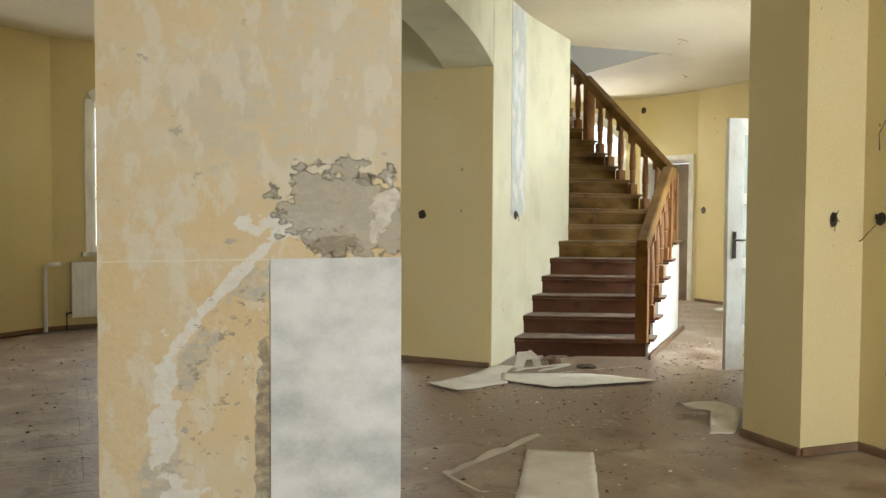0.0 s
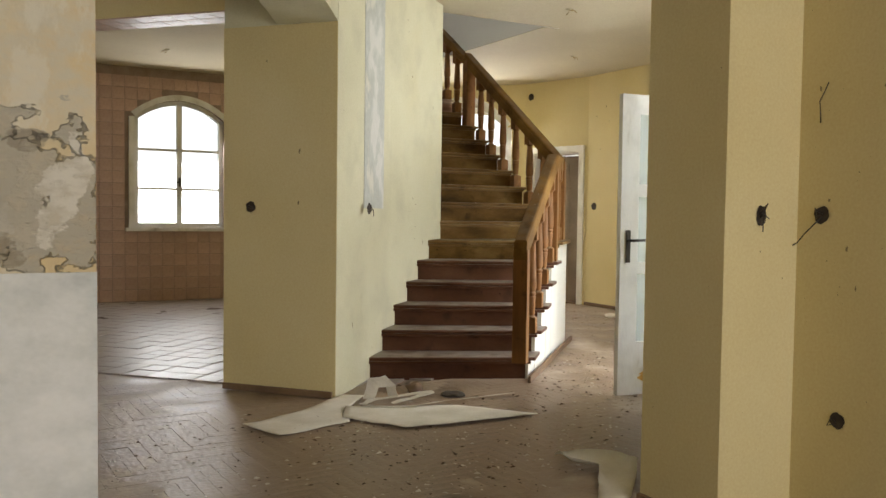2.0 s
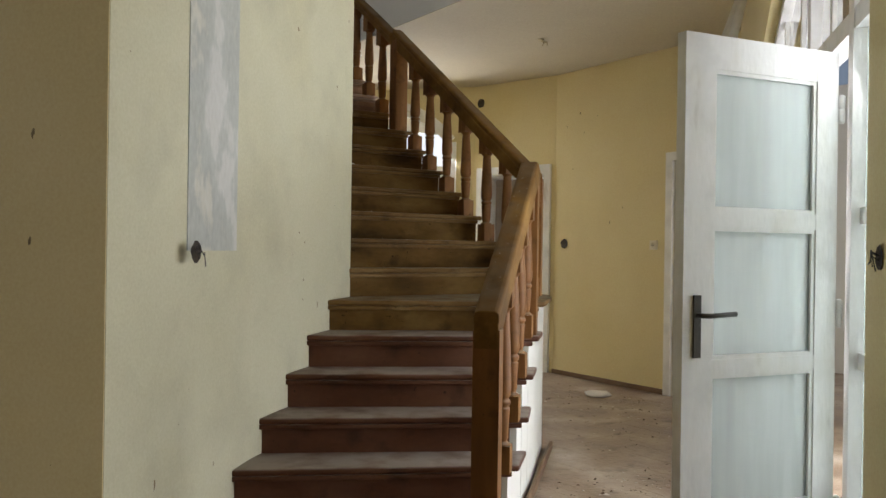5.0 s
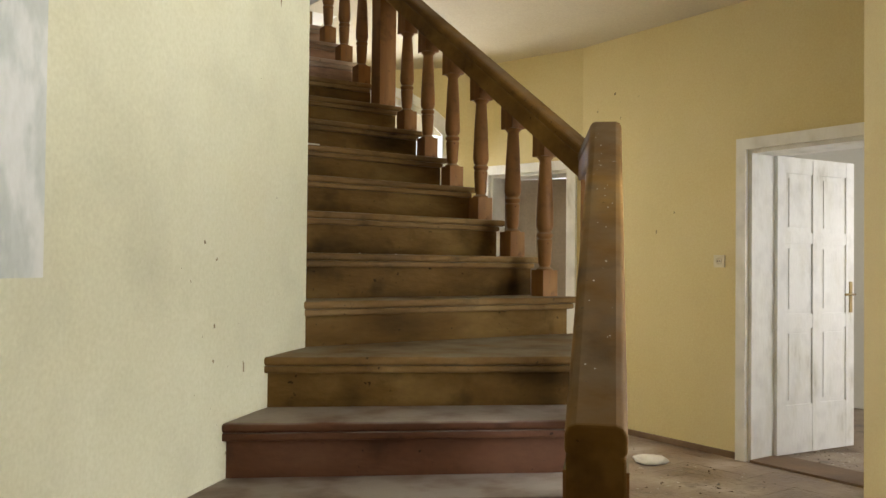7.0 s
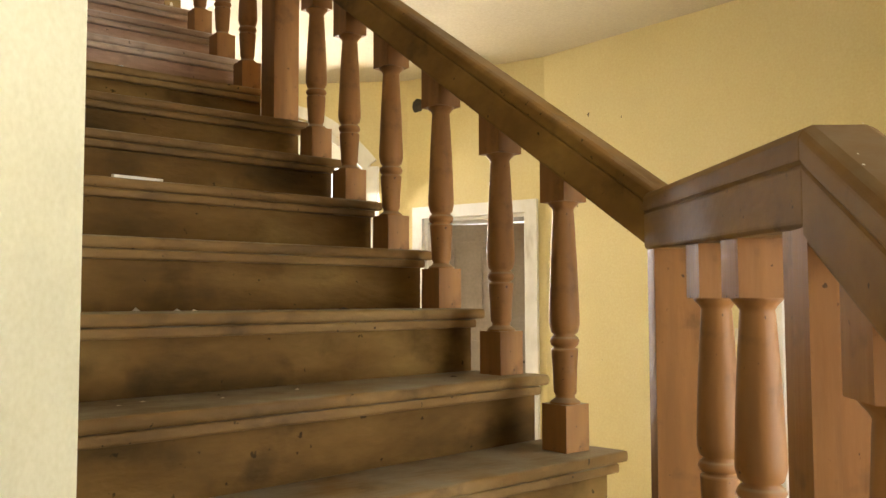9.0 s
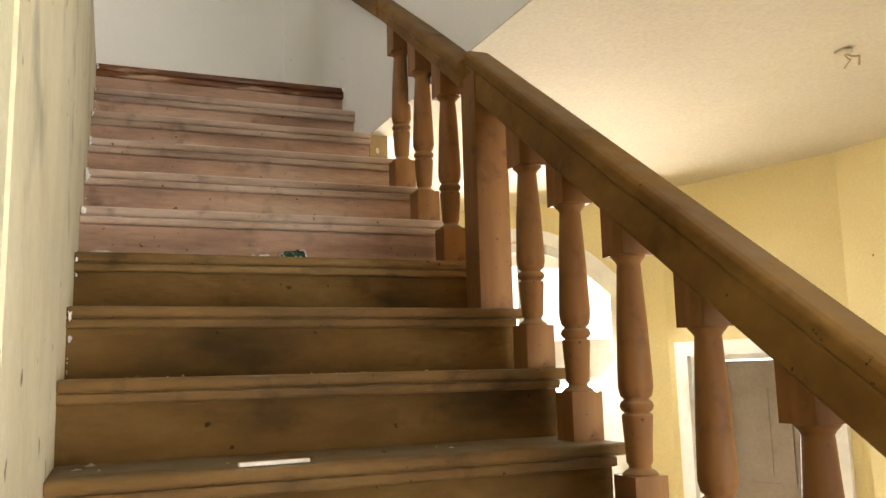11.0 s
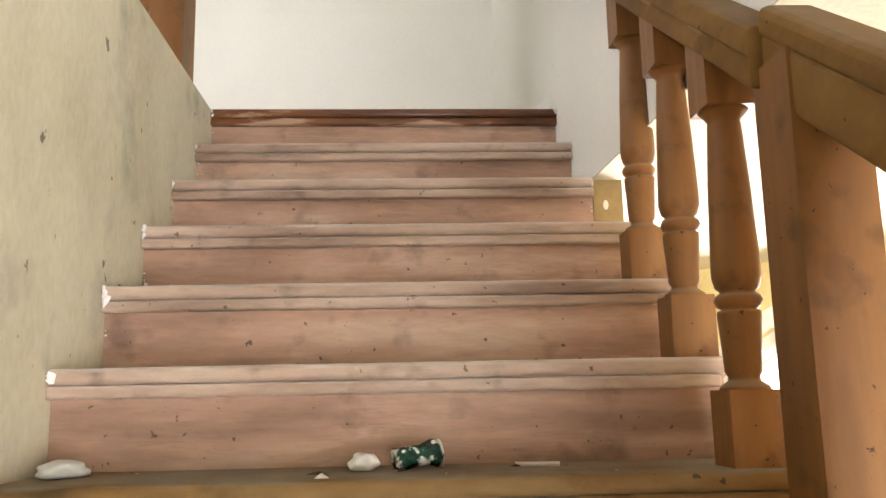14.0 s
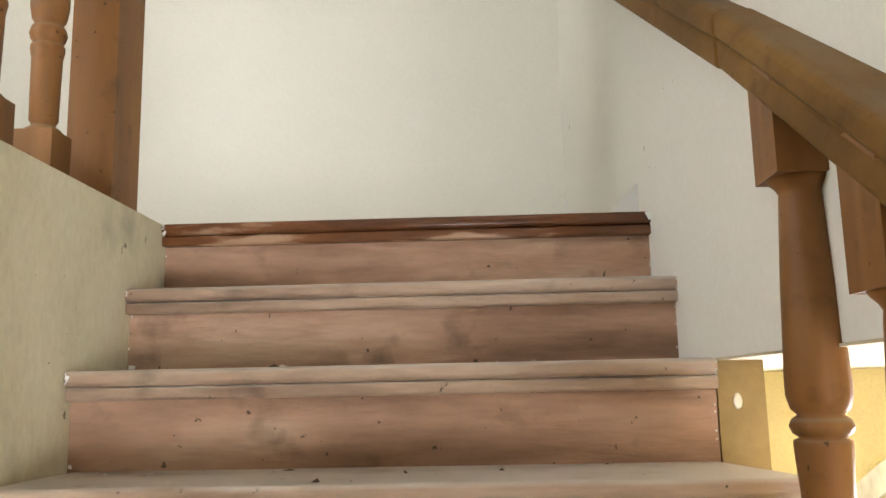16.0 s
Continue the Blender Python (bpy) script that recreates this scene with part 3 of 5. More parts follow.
for k in range(1, 21):
    l0, r0 = Vector(LEFT[k]), Vector(RIGHT[k])
    side = (r0 - l0).normalized()
    back = Vector((-side.y, side.x))
    if k < 20:
        l1, r1 = Vector(LEFT[k + 1]) + back * 0.04, Vector(RIGHT[k + 1]) + back * 0.04
        poly = [l0, r0, r1, l1]
        if k == 6:
            poly = [l0, r0, Vector((5.56, 7.47)), Vector((5.70, 7.66)), r1, Vector(C_E) + Vector((0.0, 0.05)), l1]
    else:
        poly = [l0, r0, r0 + back * 0.12, l0 + back * 0.12]
    # tread board with a rounded nose and a cavetto strip under it
    bm = prism([tuple(p) for p in poly], Z[k] - TH, Z[k])
    board = M_TREAD if k < 6 else M_BOARD if k < 15 else M_RAW
    top = M_TREAD if k < 6 else M_BOARD_TOP if k < 15 else M_RAW_TOP
    stair_part("tread", bm, M_VARNISH if k == 20 else top, 0.010, True)
    inset = 0.03
    a, b = l0 + back * 0.006, r0 + back * 0.006 - side * (0.03 if k < 18 else 0.0)
    bm = prism([tuple(a), tuple(b), tuple(b + back * 0.03), tuple(a + back * 0.03)], Z[k] - TH - 0.024, Z[k] - TH - 0.0004)
    stair_part("nosing_strip", bm, M_VARNISH if k == 20 else top, 0.006, True)
    a, b = l0 + back * inset, r0 + back * inset - side * (0.05 if k < 8 else 0.03 if k < 14 else 0.018 if k < 18 else 0.0)
    bm = prism([tuple(a), tuple(b), tuple(b + back * 0.022), tuple(a + back * 0.022)], Z[k - 1] - 0.01, Z[k] - TH - 0.0005)
    stair_part("riser", bm, board, 0.002)

# plastered spandrel wall under the outer ends
bm = bmesh.new()
for k in range(1, 7):
    a = Vector(RIGHT[k]) + Vector((-0.085, -0.01))
    b = (Vector(RIGHT[k + 1]) if k < 6 else Vector((5.72, 7.66))) + Vector((-0.085, -0.01))
    d = (b - a).normalized()
    nrm = Vector((d.y, -d.x))
    add_prism(bm, [tuple(a + d * 0.07), tuple(b + d * 0.07), tuple(b + d * 0.07 - nrm * 0.10), tuple(a + d * 0.07 - nrm * 0.10)], 0, Z[k] - TH)
tagged(finish(bm, "wall_spandrel_lower", M_WHITE), "white plastered spandrel under the lower stair flight", "wall", "", "structure")
bm = bmesh.new()
for k in range(6, 20):
    y0 = 7.62 if k == 6 else RIGHT[k][1] + 0.055
    y1 = RIGHT[k + 1][1] + 0.055
    x1 = 5.55 if k < 14 else 5.53 if k < 18 else 5.518
    add_prism(bm, [(x1 - 0.14, y0), (x1, y0), (x1, y1), (x1 - 0.14, y1)], 0 if k < 12 else Z[k] - 0.55, Z[k] - TH)
spandrel = tagged(finish(bm, "wall_spandrel_upper", M_WALL), "yellow plastered spandrel under the upper stair flight", "wall", "", "structure")
# return where the spandrel meets the upper wall, coloured browner and darker, with a chip in it
part("return", box((5.519, 10.574, Z[17] - 0.3), (5.60, 10.98, CEIL - 0.003)), M_OCHRE, spandrel, "ochre-brown plaster return, darker than the spandrel", 0.006)
bm = bmesh.new()
lathe(bm, [(0.011, 0.0), (0.009, 0.002), (0.003, 0.0025)], 9, pose(5.552, 10.5735, Z[17] + 0.10, 90) @ Matrix.Diagonal((0.75, 1.3, 1, 1)))
part("chip", bm, M_PLASTIC, spandrel, "pale chip in the plaster")
# soffit under the upper flight
tagged(finish(prism([(4.42, 9.0), (5.44, 9.0), (5.44, 11.0), (4.42, 11.0)], [Z[11] - 0.32] * 2 + [Z[19] - 0.32] * 2, [Z[11] - 0.26] * 2 + [Z[19] - 0.26] * 2), "stair_soffit", M_WHITE), "plastered underside of the upper stair flight", "soffit", "", "structure")


def baluster_mesh(h):
    """A turned pine baluster with square blocks at foot and head."""
    bm = bmesh.new()
    q = 0.041
    f = h
    add_box(bm, (-q, -q, 0), (q, q, 0.115))
    add_box(bm, (-q, -q, f - 0.10), (q, q, f + 0.06))
    s = (f - 0.215) / 0.485
    prof = [(0.040, 0.113), (0.037, 0.121), (0.025, 0.129), (0.024, 0.135), (0.0285, 0.142), (0.0305, 0.19 * s + 0.0), (0.034, 0.115 + 0.125 * s), (0.0335, 0.115 + 0.131 * s), (0.0265, 0.115 + 0.134 * s),
            (0.034, 0.115 + 0.140 * s), (0.0375, 0.115 + 0.149 * s), (0.034, 0.115 + 0.158 * s), (0.0265, 0.115 + 0.164 * s), (0.034, 0.115 + 0.171 * s), (0.0385, 0.115 + 0.19 * s), (0.0385, 0.115 + 0.21 * s),
            (0.0335, 0.115 + 0.34 * s), (0.027, f - 0.125), (0.026, f - 0.119), (0.030, f - 0.112), (0.036, f - 0.106), (0.041, f - 0.099)]
    turned = set(lathe(bm, prof, 14))
    for face in bm.faces:
        face.smooth = len(face.verts) == 4 and all(v in turned for v in face.verts)
    return bm


def stair_obj(name, bm, mat, m, bevel=0.0, smooth=False, label=""):
    ob = part(name, bm, mat, stair, label, bevel, smooth)
    ob.matrix_local = stair_inv @ m
    return ob


def post(name, x, y, z0, z1, w, turn, label):
    bm = box((-w / 2, -w / 2, 0), (w / 2, w / 2, z1 - z0))
    return stair_obj(name, bm, M_WOOD, pose(x, y, z0, 0, 0, turn), 0.006, False, label)


def rail(name, p, q, w=0.096, h=0.14):
    """A sloping hand rail: a moulded board, its top worn round."""
    p, q = Vector(p), Vector(q)
    d = q - p
    flat = Vector((d.x, d.y, 0)).normalized()
    sd = Vector((flat.y, -flat.x, 0))
    e = w / 2
    half = [(e - 0.006, -h), (e - 0.002, -h + 0.006), (e - 0.002, -0.052), (e - 0.006, -0.048), (e, -0.043), (e, -0.016), (e - 0.006, -0.005), (e - 0.018, 0)]
    section = [(-u, v) for u, v in half[::-1]][::-1] + half[::-1]
    bm = bmesh.new()
    ends = [[bm.verts.new(o + sd * u + Vector((0, 0, v))) for u, v in section] for o in (p, q)]
    k = len(section)
    for i in range(k):
        bm.faces.new((ends[0][i], ends[0][(i + 1) % k], ends[1][(i + 1) % k], ends[1][i]))
    bm.faces.new(ends[0][::-1])
    bm.faces.new(ends[1])
    return stair_part(name, bm, M_RAIL, 0.004)


N1 = (4.105, 6.06)
N2 = (5.005, 6.989)
N3 = (5.52, 7.60)
P2 = (5.547, 9.42)
post("newel_post", N1[0], N1[1], Z[1], 0.96, 0.10, 46, "square stained newel post")
post("corner_post", 5.034, 7.018, Z[5], 1.60, 0.088, 46, "square stained corner post")
stair_obj("post_batten", box((-0.007, -0.016, 0), (0.007, 0.016, 1.60 - Z[6])), M_WOOD, pose(4.977, 7.003, Z[6], 0, 0, 46), 0.003, False, "pale narrow batten on the corner post")
post("turn_post", N3[0], N3[1], Z[6], 1.70, 0.095, 46, "square stained turn post")
post("upper_post", P2[0], P2[1], Z[13], 2.92, 0.105, 0, "square stained upper post")
rail("handrail", (N1[0] - 0.036, N1[1] - 0.037, 1.03), (N2[0], N2[1], 1.722))
rail("handrail", (N2[0], N2[1], 1.722), (N3[0], N3[1] + 0.02, 1.745), h=0.125)
rail("handrail", (N3[0] + 0.01, N3[1], 1.738), (P2[0], P2[1] + 0.03, 3.018))
rail("handrail", (5.524, P2[1] + 0.03, 2.985), (5.524, 10.30, 3.572), h=0.095)
rail("handrail", (5.515, 10.30, 3.57), (5.445, 11.6, 4.43), 0.085, 0.095)


def along_rail(points, y):
    for (y0, z0), (y1, z1) in zip(points, points[1:]):
        if y0 <= y <= y1:
            return z0 + (z1 - z0) * (y - y0) / (y1 - y0)
    return points[-1][1]


PROFILE = [(7.6, 1.738), (9.45, 3.018), (9.451, 2.985), (10.30, 3.572), (11.6, 4.43)]
for k, x, y in zip(range(7, 13), (5.582, 5.568, 5.562, 5.558, 5.55, 5.545), (7.975, 8.193, 8.443, 8.692, 8.925, 9.14)):
    stair_obj("baluster", baluster_mesh(along_rail(PROFILE, y) - 0.14 - Z[k]), M_WOOD, pose(x, y, Z[k]), 0.0, False)
for k, y in zip(range(14, 17), (9.65, 9.895, 10.14)):
    stair_obj("baluster", baluster_mesh(along_rail(PROFILE, y) - 0.095 - Z[k]), M_WOOD, pose(5.52, y, Z[k]), 0.0, False)
for k in range(2, 6):
    x, y = lerp(N1, N2, min(1, max(0, (RIGHT[k][0] - 4.335) / (5.20 - 4.335) + 0.10)))
    z = 1.03 + (1.722 - 1.03) * math.hypot(x - N1[0] + 0.036, y - N1[1] + 0.037) / math.hypot(N2[0] - N1[0] + 0.036, N2[1] - N1[1] + 0.037)
    stair_obj("baluster", baluster_mesh(z - 0.14 - Z[k]), M_WOOD, pose(x, y, Z[k], 0, 0, 46), 0.0, False)
for f in (0.37, 0.63):
    x, y = lerp(N2, N3, f)
    stair_obj("baluster", baluster_mesh(1.74 - 0.125 - Z[6]), M_WOOD, pose(x, y, Z[6], 0, 0, 50), 0.0, False)

def dust_reflection_glass():
    """Window glass under a film of dust; its pale upright bands paint in reflections."""
    m = glass_material("dust_reflection_door_glass", (0.90, 0.96, 0.94), 0.06)
    n, l = m.node_tree.nodes, m.node_tree.links
    d = n.new("ShaderNodeBsdfDiffuse")
    d.inputs["Color"].default_value = (0.52, 0.565, 0.545, 1)
    tr = n.new("ShaderNodeBsdfTranslucent")
    tr.inputs["Color"].default_value = (0.58, 0.64, 0.61, 1)
    film = n.new("ShaderNodeMixShader")
    film.inputs["Fac"].default_value = 0.5
    l.new(d.outputs["BSDF"], film.inputs[1])
    l.new(tr.outputs["BSDF"], film.inputs[2])
    no = n.new("ShaderNodeTexNoise")
    no.inputs["Scale"].default_value, no.inputs["Detail"].default_value = 2.0, 6.0
    co = n.new("ShaderNodeTexCoord")
    mp = n.new("ShaderNodeMapping")
    mp.inputs["Scale"].default_value = (4.0, 4.0, 0.35)
    l.new(co.outputs["Object"], mp.inputs["Vector"])
    l.new(mp.outputs["Vector"], no.inputs["Vector"])
    mr = n.new("ShaderNodeMapRange")
    mr.inputs["From Min"].default_value, mr.inputs["From Max"].default_value = 0.3, 0.7
    mr.inputs["To Min"].default_value, mr.inputs["To Max"].default_value = 0.50, 0.82
    l.new(no.outputs["Fac"], mr.inputs["Value"])
    x = n.new("ShaderNodeMixShader")
    l.new(mr.outputs["Result"], x.inputs["Fac"])
    l.new(n["Principled BSDF"].outputs["BSDF"], x.inputs[1])
    l.new(film.outputs["Shader"], x.inputs[2])
    l.new(x.outputs["Shader"], n["Material Output"].inputs["Surface"])
    return m


M_DUST_REFLECT = dust_reflection_glass()
# ---- doors and windows ----


def arch_band(bm, s0, s1, z0, rise, band, y0, y1, n=18):
    """A flat band that follows an arch, on its outer side."""
    rows = []
    for i in range(n + 1):
        u = i / n * 2 - 1
        x = s0 + (s1 - s0) * i / n
        z = z0 + rise * (1 - u * u)
        slope = -2 * rise * u / ((s1 - s0) / 2)
        nx, nz = -slope, 1.0
        q = math.hypot(nx, nz)
        rows.append(((x, z), (x + band * nx / q, z + band * nz / q)))
    vs = [[bm.verts.new((x, y, z)) for (x, z) in row for y in (y0, y1)] for row in rows]
    for a, b in zip(vs, vs[1:]):
        bm.faces.new((a[0], b[0], b[2], a[2]))
        bm.faces.new((a[1], a[3], b[3], b[1]))
        bm.faces.new((a[2], b[2], b[3], a[3]))
        bm.faces.new((a[0], a[1], b[1], b[0]))
    bm.faces.new(vs[0])
    bm.faces.new(vs[-1][::-1])


def arch_pane(bm, s0, s1, zb, z0, rise, y, n=18):
    """A pane with a flat foot and an arched head."""
    low = [bm.verts.new((s0 + (s1 - s0) * i / n, y, zb)) for i in range(n + 1)]
    top = [bm.verts.new((s0 + (s1 - s0) * i / n, y, z0 + rise * (1 - (i / n * 2 - 1) ** 2))) for i in range(n + 1)]
    for i in range(n):
        bm.faces.new((low[i], low[i + 1], top[i + 1], top[i]))


def arched_window(name, a, b, s0, s1, low, high, rise, depth, label, rows=(0.33, 0.66), side=1, cross=None, sill=True):
    """A casing, a sill, a frame with a middle mullion and glazing bars, set in the opening of a wall from a to b."""
    m, _ = along(a, b)
    w = empty(name, m, label, "window", "", "structure")
    g = 0.075
    for x0, x1 in ((s0 - g, s0), (s1, s1 + g)):
        part("casing", box((x0, -0.01 if side > 0 else -0.03, low), (x1, 0.03 if side > 0 else 0.01, high)), M_FRAME, w, "", 0.006)
    bm = bmesh.new()
    arch_band(bm, s0 - 0.0, s1 + 0.0, high, rise, g, -0.012, 0.03)
    part("arch_casing", bm, M_FRAME, w, "curved white casing")
    if sill:
        part("window_sill", box((s0 - 0.12, -0.02, low - 0.045), (s1 + 0.12, 0.10, low)), M_FRAME, w, "chipped white sill", 0.008)
    f = 0.055
    y0, y1 = depth - 0.03, depth + 0.03
    mid = (s0 + s1) / 2
    for x in (s0, s1 - f):
        part("frame_stile", box((x, y0, low), (x + f, y1, high)), M_FRAME, w, "", 0.004)
    part("mullion", box((mid - 0.035, y0 - 0.005, low), (mid + 0.035, y1 + 0.005, high + rise - 0.01)), M_FRAME, w, "", 0.006)
    part("frame_foot", box((s0 + f, y0, low), (s1 - f, y1, low + 0.06)), M_FRAME, w, "", 0.004)
    bm = bmesh.new()
    arch_band(bm, s0, s1, high - 0.055, rise, 0.055, y0, y1)
    part("frame_arch", bm, M_FRAME, w)
    for fz in rows:
        z = low + (high + rise * 0.5 - low) * fz
        for x0, x1 in ((s0 + f, mid - 0.035), (mid + 0.035, s1 - f)):
            part("glazing_bar", box((x0, depth - 0.016, z - 0.016), (x1, depth + 0.016, z + 0.016)), M_FRAME, w, "", 0.003)
    bm = bmesh.new()
    arch_pane(bm, s0 + 0.02, s1 - 0.02, low + 0.03, high - 0.03, rise, depth)
    ob = part("pane", bm, M_GLASS, w, "dusty window glass")
    ob.visible_shadow = False
    bm = box((mid - 0.012, y1, low + 0.55), (mid + 0.012, y1 + 0.03, low + 0.67))
    add_box(bm, (mid - 0.01, y1 + 0.02, low + 0.60), (mid + 0.05, y1 + 0.035, low + 0.62))
    part("window_handle", bm, M_METAL, w, "small dark window handle", 0.003)
    return w


kw = arched_window("window_1", (4.4, 12.75), (0.3, 12.75), 0.81, 1.97, 0.97, 2.42, 0.24, -0.1, "arched white kitchen window with six panes and peeling paint")
arched_window("window_2", (1.0, 10.2), (-0.68, 9.72), 0.297, 1.347, 0.82, 2.45, 0.2, -0.1, "arched white window in the yellow bay wall")
arched_window("window_3", (-0.68, 9.72), (-3.2, 7.42), 0.861, 1.961, 0.80, 2.45, 0.2, -0.1, "arched white window beside the bay corner")

# terrace door: fixed lights in the wall, and one leaf that stands open
mt, _ = along(D0, (7.35, 7.55))
td = empty("window_4", mt, "arched white terrace door frame with side light and fanlight", "door frame", "", "structure")
for x0, x1, z1 in ((1.72, 1.79, 2.28), (2.19, 2.265, 2.62), (3.01, 3.08, 2.76), (4.33, 4.40, 2.28)):
    part("frame_stile", box((x0, -0.16, 0), (x1, -0.06, z1)), M_FRAME, td, "", 0.005)
for x0, x1 in ((1.79, 2.19), (2.265, 3.01), (3.08, 4.33)):
    part("transom", box((x0, -0.155, 2.09), (x1, -0.065, 2.17)), M_FRAME, td, "", 0.005)
bm = bmesh.new()
arch_band(bm, 1.72, 4.40, 2.22, 0.57, 0.06, -0.16, -0.06)
part("frame_arch", bm, M_FRAME, td)
for x0, x1 in ((1.79, 2.19), (3.08, 4.33)):
    part("foot_panel", box((x0, -0.14, 0.0), (x1, -0.08, 0.35)), M_FRAME, td, "", 0.004)
    for z in (0.87, 1.40):
        part("glazing_bar", box((x0, -0.13, z - 0.03), (x1, -0.09, z + 0.03)), M_FRAME, td, "", 0.004)
    ob = part("pane", box((x0, -0.113, 0.35), (x1, -0.108, 2.09)), M_DUST_REFLECT, td, "dusty glass")
    ob.visible_shadow = False
for x in (2.7, 3.4, 3.9):
    part("fanlight_bar", box((x, -0.13, 2.17), (x + 0.04, -0.09, 2.62)), M_FRAME, td, "", 0.004)
bm = bmesh.new()
arch_pane(bm, 1.78, 4.36, 2.16, 2.20, 0.57, -0.11)
ob = part("pane", bm, M_GLASS, td, "dusty glass")
ob.visible_shadow = False

HX, HY, FX, FY = 5.195, 5.385, 4.487, 5.482
leaf_turn = math.degrees(math.atan2(FY - HY, FX - HX))
leaf = empty("terrace_door_leaf", pose(HX, HY, 0.012, 0, 0, leaf_turn) @ Matrix.Diagonal((1, 1, 0.974, 1)), "white glazed terrace door leaf standing open, torn at the foot", "door")
W = math.hypot(FX - HX, FY - HY)
part("hinge_stile", box((0, -0.022, 0), (0.105, 0.022, 2.05)), M_FRAME, leaf, "", 0.004)
part("lock_stile", box((W - 0.125, -0.022, 0), (W, 0.022, 2.05)), M_FRAME, leaf, "", 0.004)
for z0, z1 in ((1.93, 2.05), (1.37, 1.43), (0.845, 0.90)):
    part("rail", box((0.105, -0.0205, z0), (W - 0.125, 0.0205, z1)), M_FRAME, leaf, "", 0.004)
part("kick_panel", box((0.105, -0.0185, 0), (W - 0.125, 0.0185, 0.35)), M_FRAME, leaf, "white panel with torn paint", 0.003)
for z0, z1 in ((1.43, 1.93), (0.90, 1.37), (0.35, 0.845)):
    ob = part("pane", box((0.10, -0.003, z0 - 0.004), (W - 0.12, 0.003, z1 + 0.004)), M_DUST_REFLECT, leaf, "dusty glass")
    ob.visible_shadow = False
    bm = bmesh.new()
    for lo, hi in (((0.105, 0.006, z0), (0.12, 0.016, z1)), ((W - 0.14, 0.006, z0), (W - 0.125, 0.016, z1)), ((0.12, 0.006, z0), (W - 0.14, 0.016, z0 + 0.014)), ((0.12, 0.006, z1 - 0.014), (W - 0.14, 0.016, z1))):
        add_box(bm, lo, hi)
        add_box(bm, (lo[0], -hi[1], lo[2]), (hi[0], -lo[1], hi[2]))
    part("glazing_bead", bm, M_FRAME, leaf)
for side in (1, -1):
    bm = box((W - 0.074, 0.022 if side > 0 else -0.029, 0.91), (W - 0.044, 0.029 if side > 0 else -0.022, 1.13))
    plate = part("handle_plate", bm, M_METAL, leaf, "long dark iron handle plate", 0.007)
    bm = bmesh.new()
    tube(bm, [(W - 0.058, side * 0.03, 1.06), (W - 0.058, side * 0.065, 1.06), (W - 0.08, side * 0.072, 1.06), (W - 0.19, side * 0.07, 1.065)], 0.009)
    part("lever", bm, M_METAL, plate, "dark iron lever", 0, True)
for z in (0.25, 1.0, 1.78):
    bm = bmesh.new()
    lathe(bm, [(0.006, 0.0), (0.013, 0.006), (0.013, 0.052), (0.010, 0.055), (0.013, 0.058), (0.013, 0.104), (0.006, 0.11)], 12, pose(-0.012, 0.026, z))
    part("hinge", bm, M_FRAME, leaf, "white painted barrel hinge", 0, True)
M_FOAM = material("ochre_foam", [(0.3, (0.55, 0.30, 0.06)), (0.7, (0.72, 0.45, 0.12))], 14, 6, 0.9, 0.5, 40)


def ragged(bm, cx, cz, rx, rz, y0, y1, seed, n=18, rough=0.35):
    """A flat patch with a torn outline in the plane x-z."""
    rnd = random.Random(seed)
    pts = []
    for i in range(n):
        a = 2 * math.pi * i / n
        k = 1 - rough * rnd.random()
        pts.append((cx + rx * math.cos(a) * k, cz + rz * math.sin(a) * k))
    f = [bm.verts.new((x, y0, z)) for x, z in pts]
    g = [bm.verts.new((x, y1, z)) for x, z in pts]
    bm.faces.new(f)
    bm.faces.new(g[::-1])
    for i in range(n):
        bm.faces.new((f[i], g[i], g[(i + 1) % n], f[(i + 1) % n]))


for sgn in (1, -1):
    bm = bmesh.new()
    ragged(bm, W - 0.30, 0.14, 0.15, 0.035, sgn * 0.0186, sgn * 0.0215, 3)
    ragged(bm, W - 0.22, 0.11, 0.07, 0.03, sgn * 0.0186, sgn * 0.0225, 4)
    part("torn_patch", bm, M_FOAM, leaf, "ochre insulation showing through torn paint")
    bm = bmesh.new()
    ragged(bm, W - 0.33, 0.182, 0.18, 0.018, sgn * 0.0188, sgn * 0.027, 8, 22, 0.5)
    part("paint_curl", bm, M_FRAME, leaf, "curled flakes of white paint")


def casing(name, a, b, s0, s1, h, mat, label, w=0.10):
    m, _ = along(a, b)
    e = empty(name, m, label, "door frame", "", "structure")
    for x0, x1 in ((s0 - w, s0), (s1, s1 + w)):
        part("jamb_casing", box((x0, -0.005, 0), (x1, 0.028, h)), mat, e, "", 0.006)
    part("head_casing", box((s0 - w, -0.005, h), (s1 + w, 0.028, h + w)), mat, e, "", 0.006)
    for x0, x1 in ((s0, s0 + 0.025), (s1 - 0.025, s1)):
        part("jamb_lining", box((x0, -0.31, 0), (x1, -0.006, h)), mat, e, "", 0.003)
    part("head_lining", box((s0 + 0.025, -0.31, h - 0.025), (s1 - 0.025, -0.006, h)), mat, e, "", 0.003)
    part("threshold", box((s0 + 0.025, -0.31, -0.01), (s1 - 0.025, 0.01, 0.015)), M_SKIRT, e, "", 0.004)
    return e


casing("door_1", (7.94, 7.5), (7.85, 10.24), 0.30, 1.18, 2.06, M_FRAME, "white painted door casing in the yellow hall wall", 0.075)
casing("door_2", (7.85, 10.24), (7.52, 11.26), 0.13, 0.93, 2.07, M_FRAME, "white painted door casing in the hall corner", 0.08)


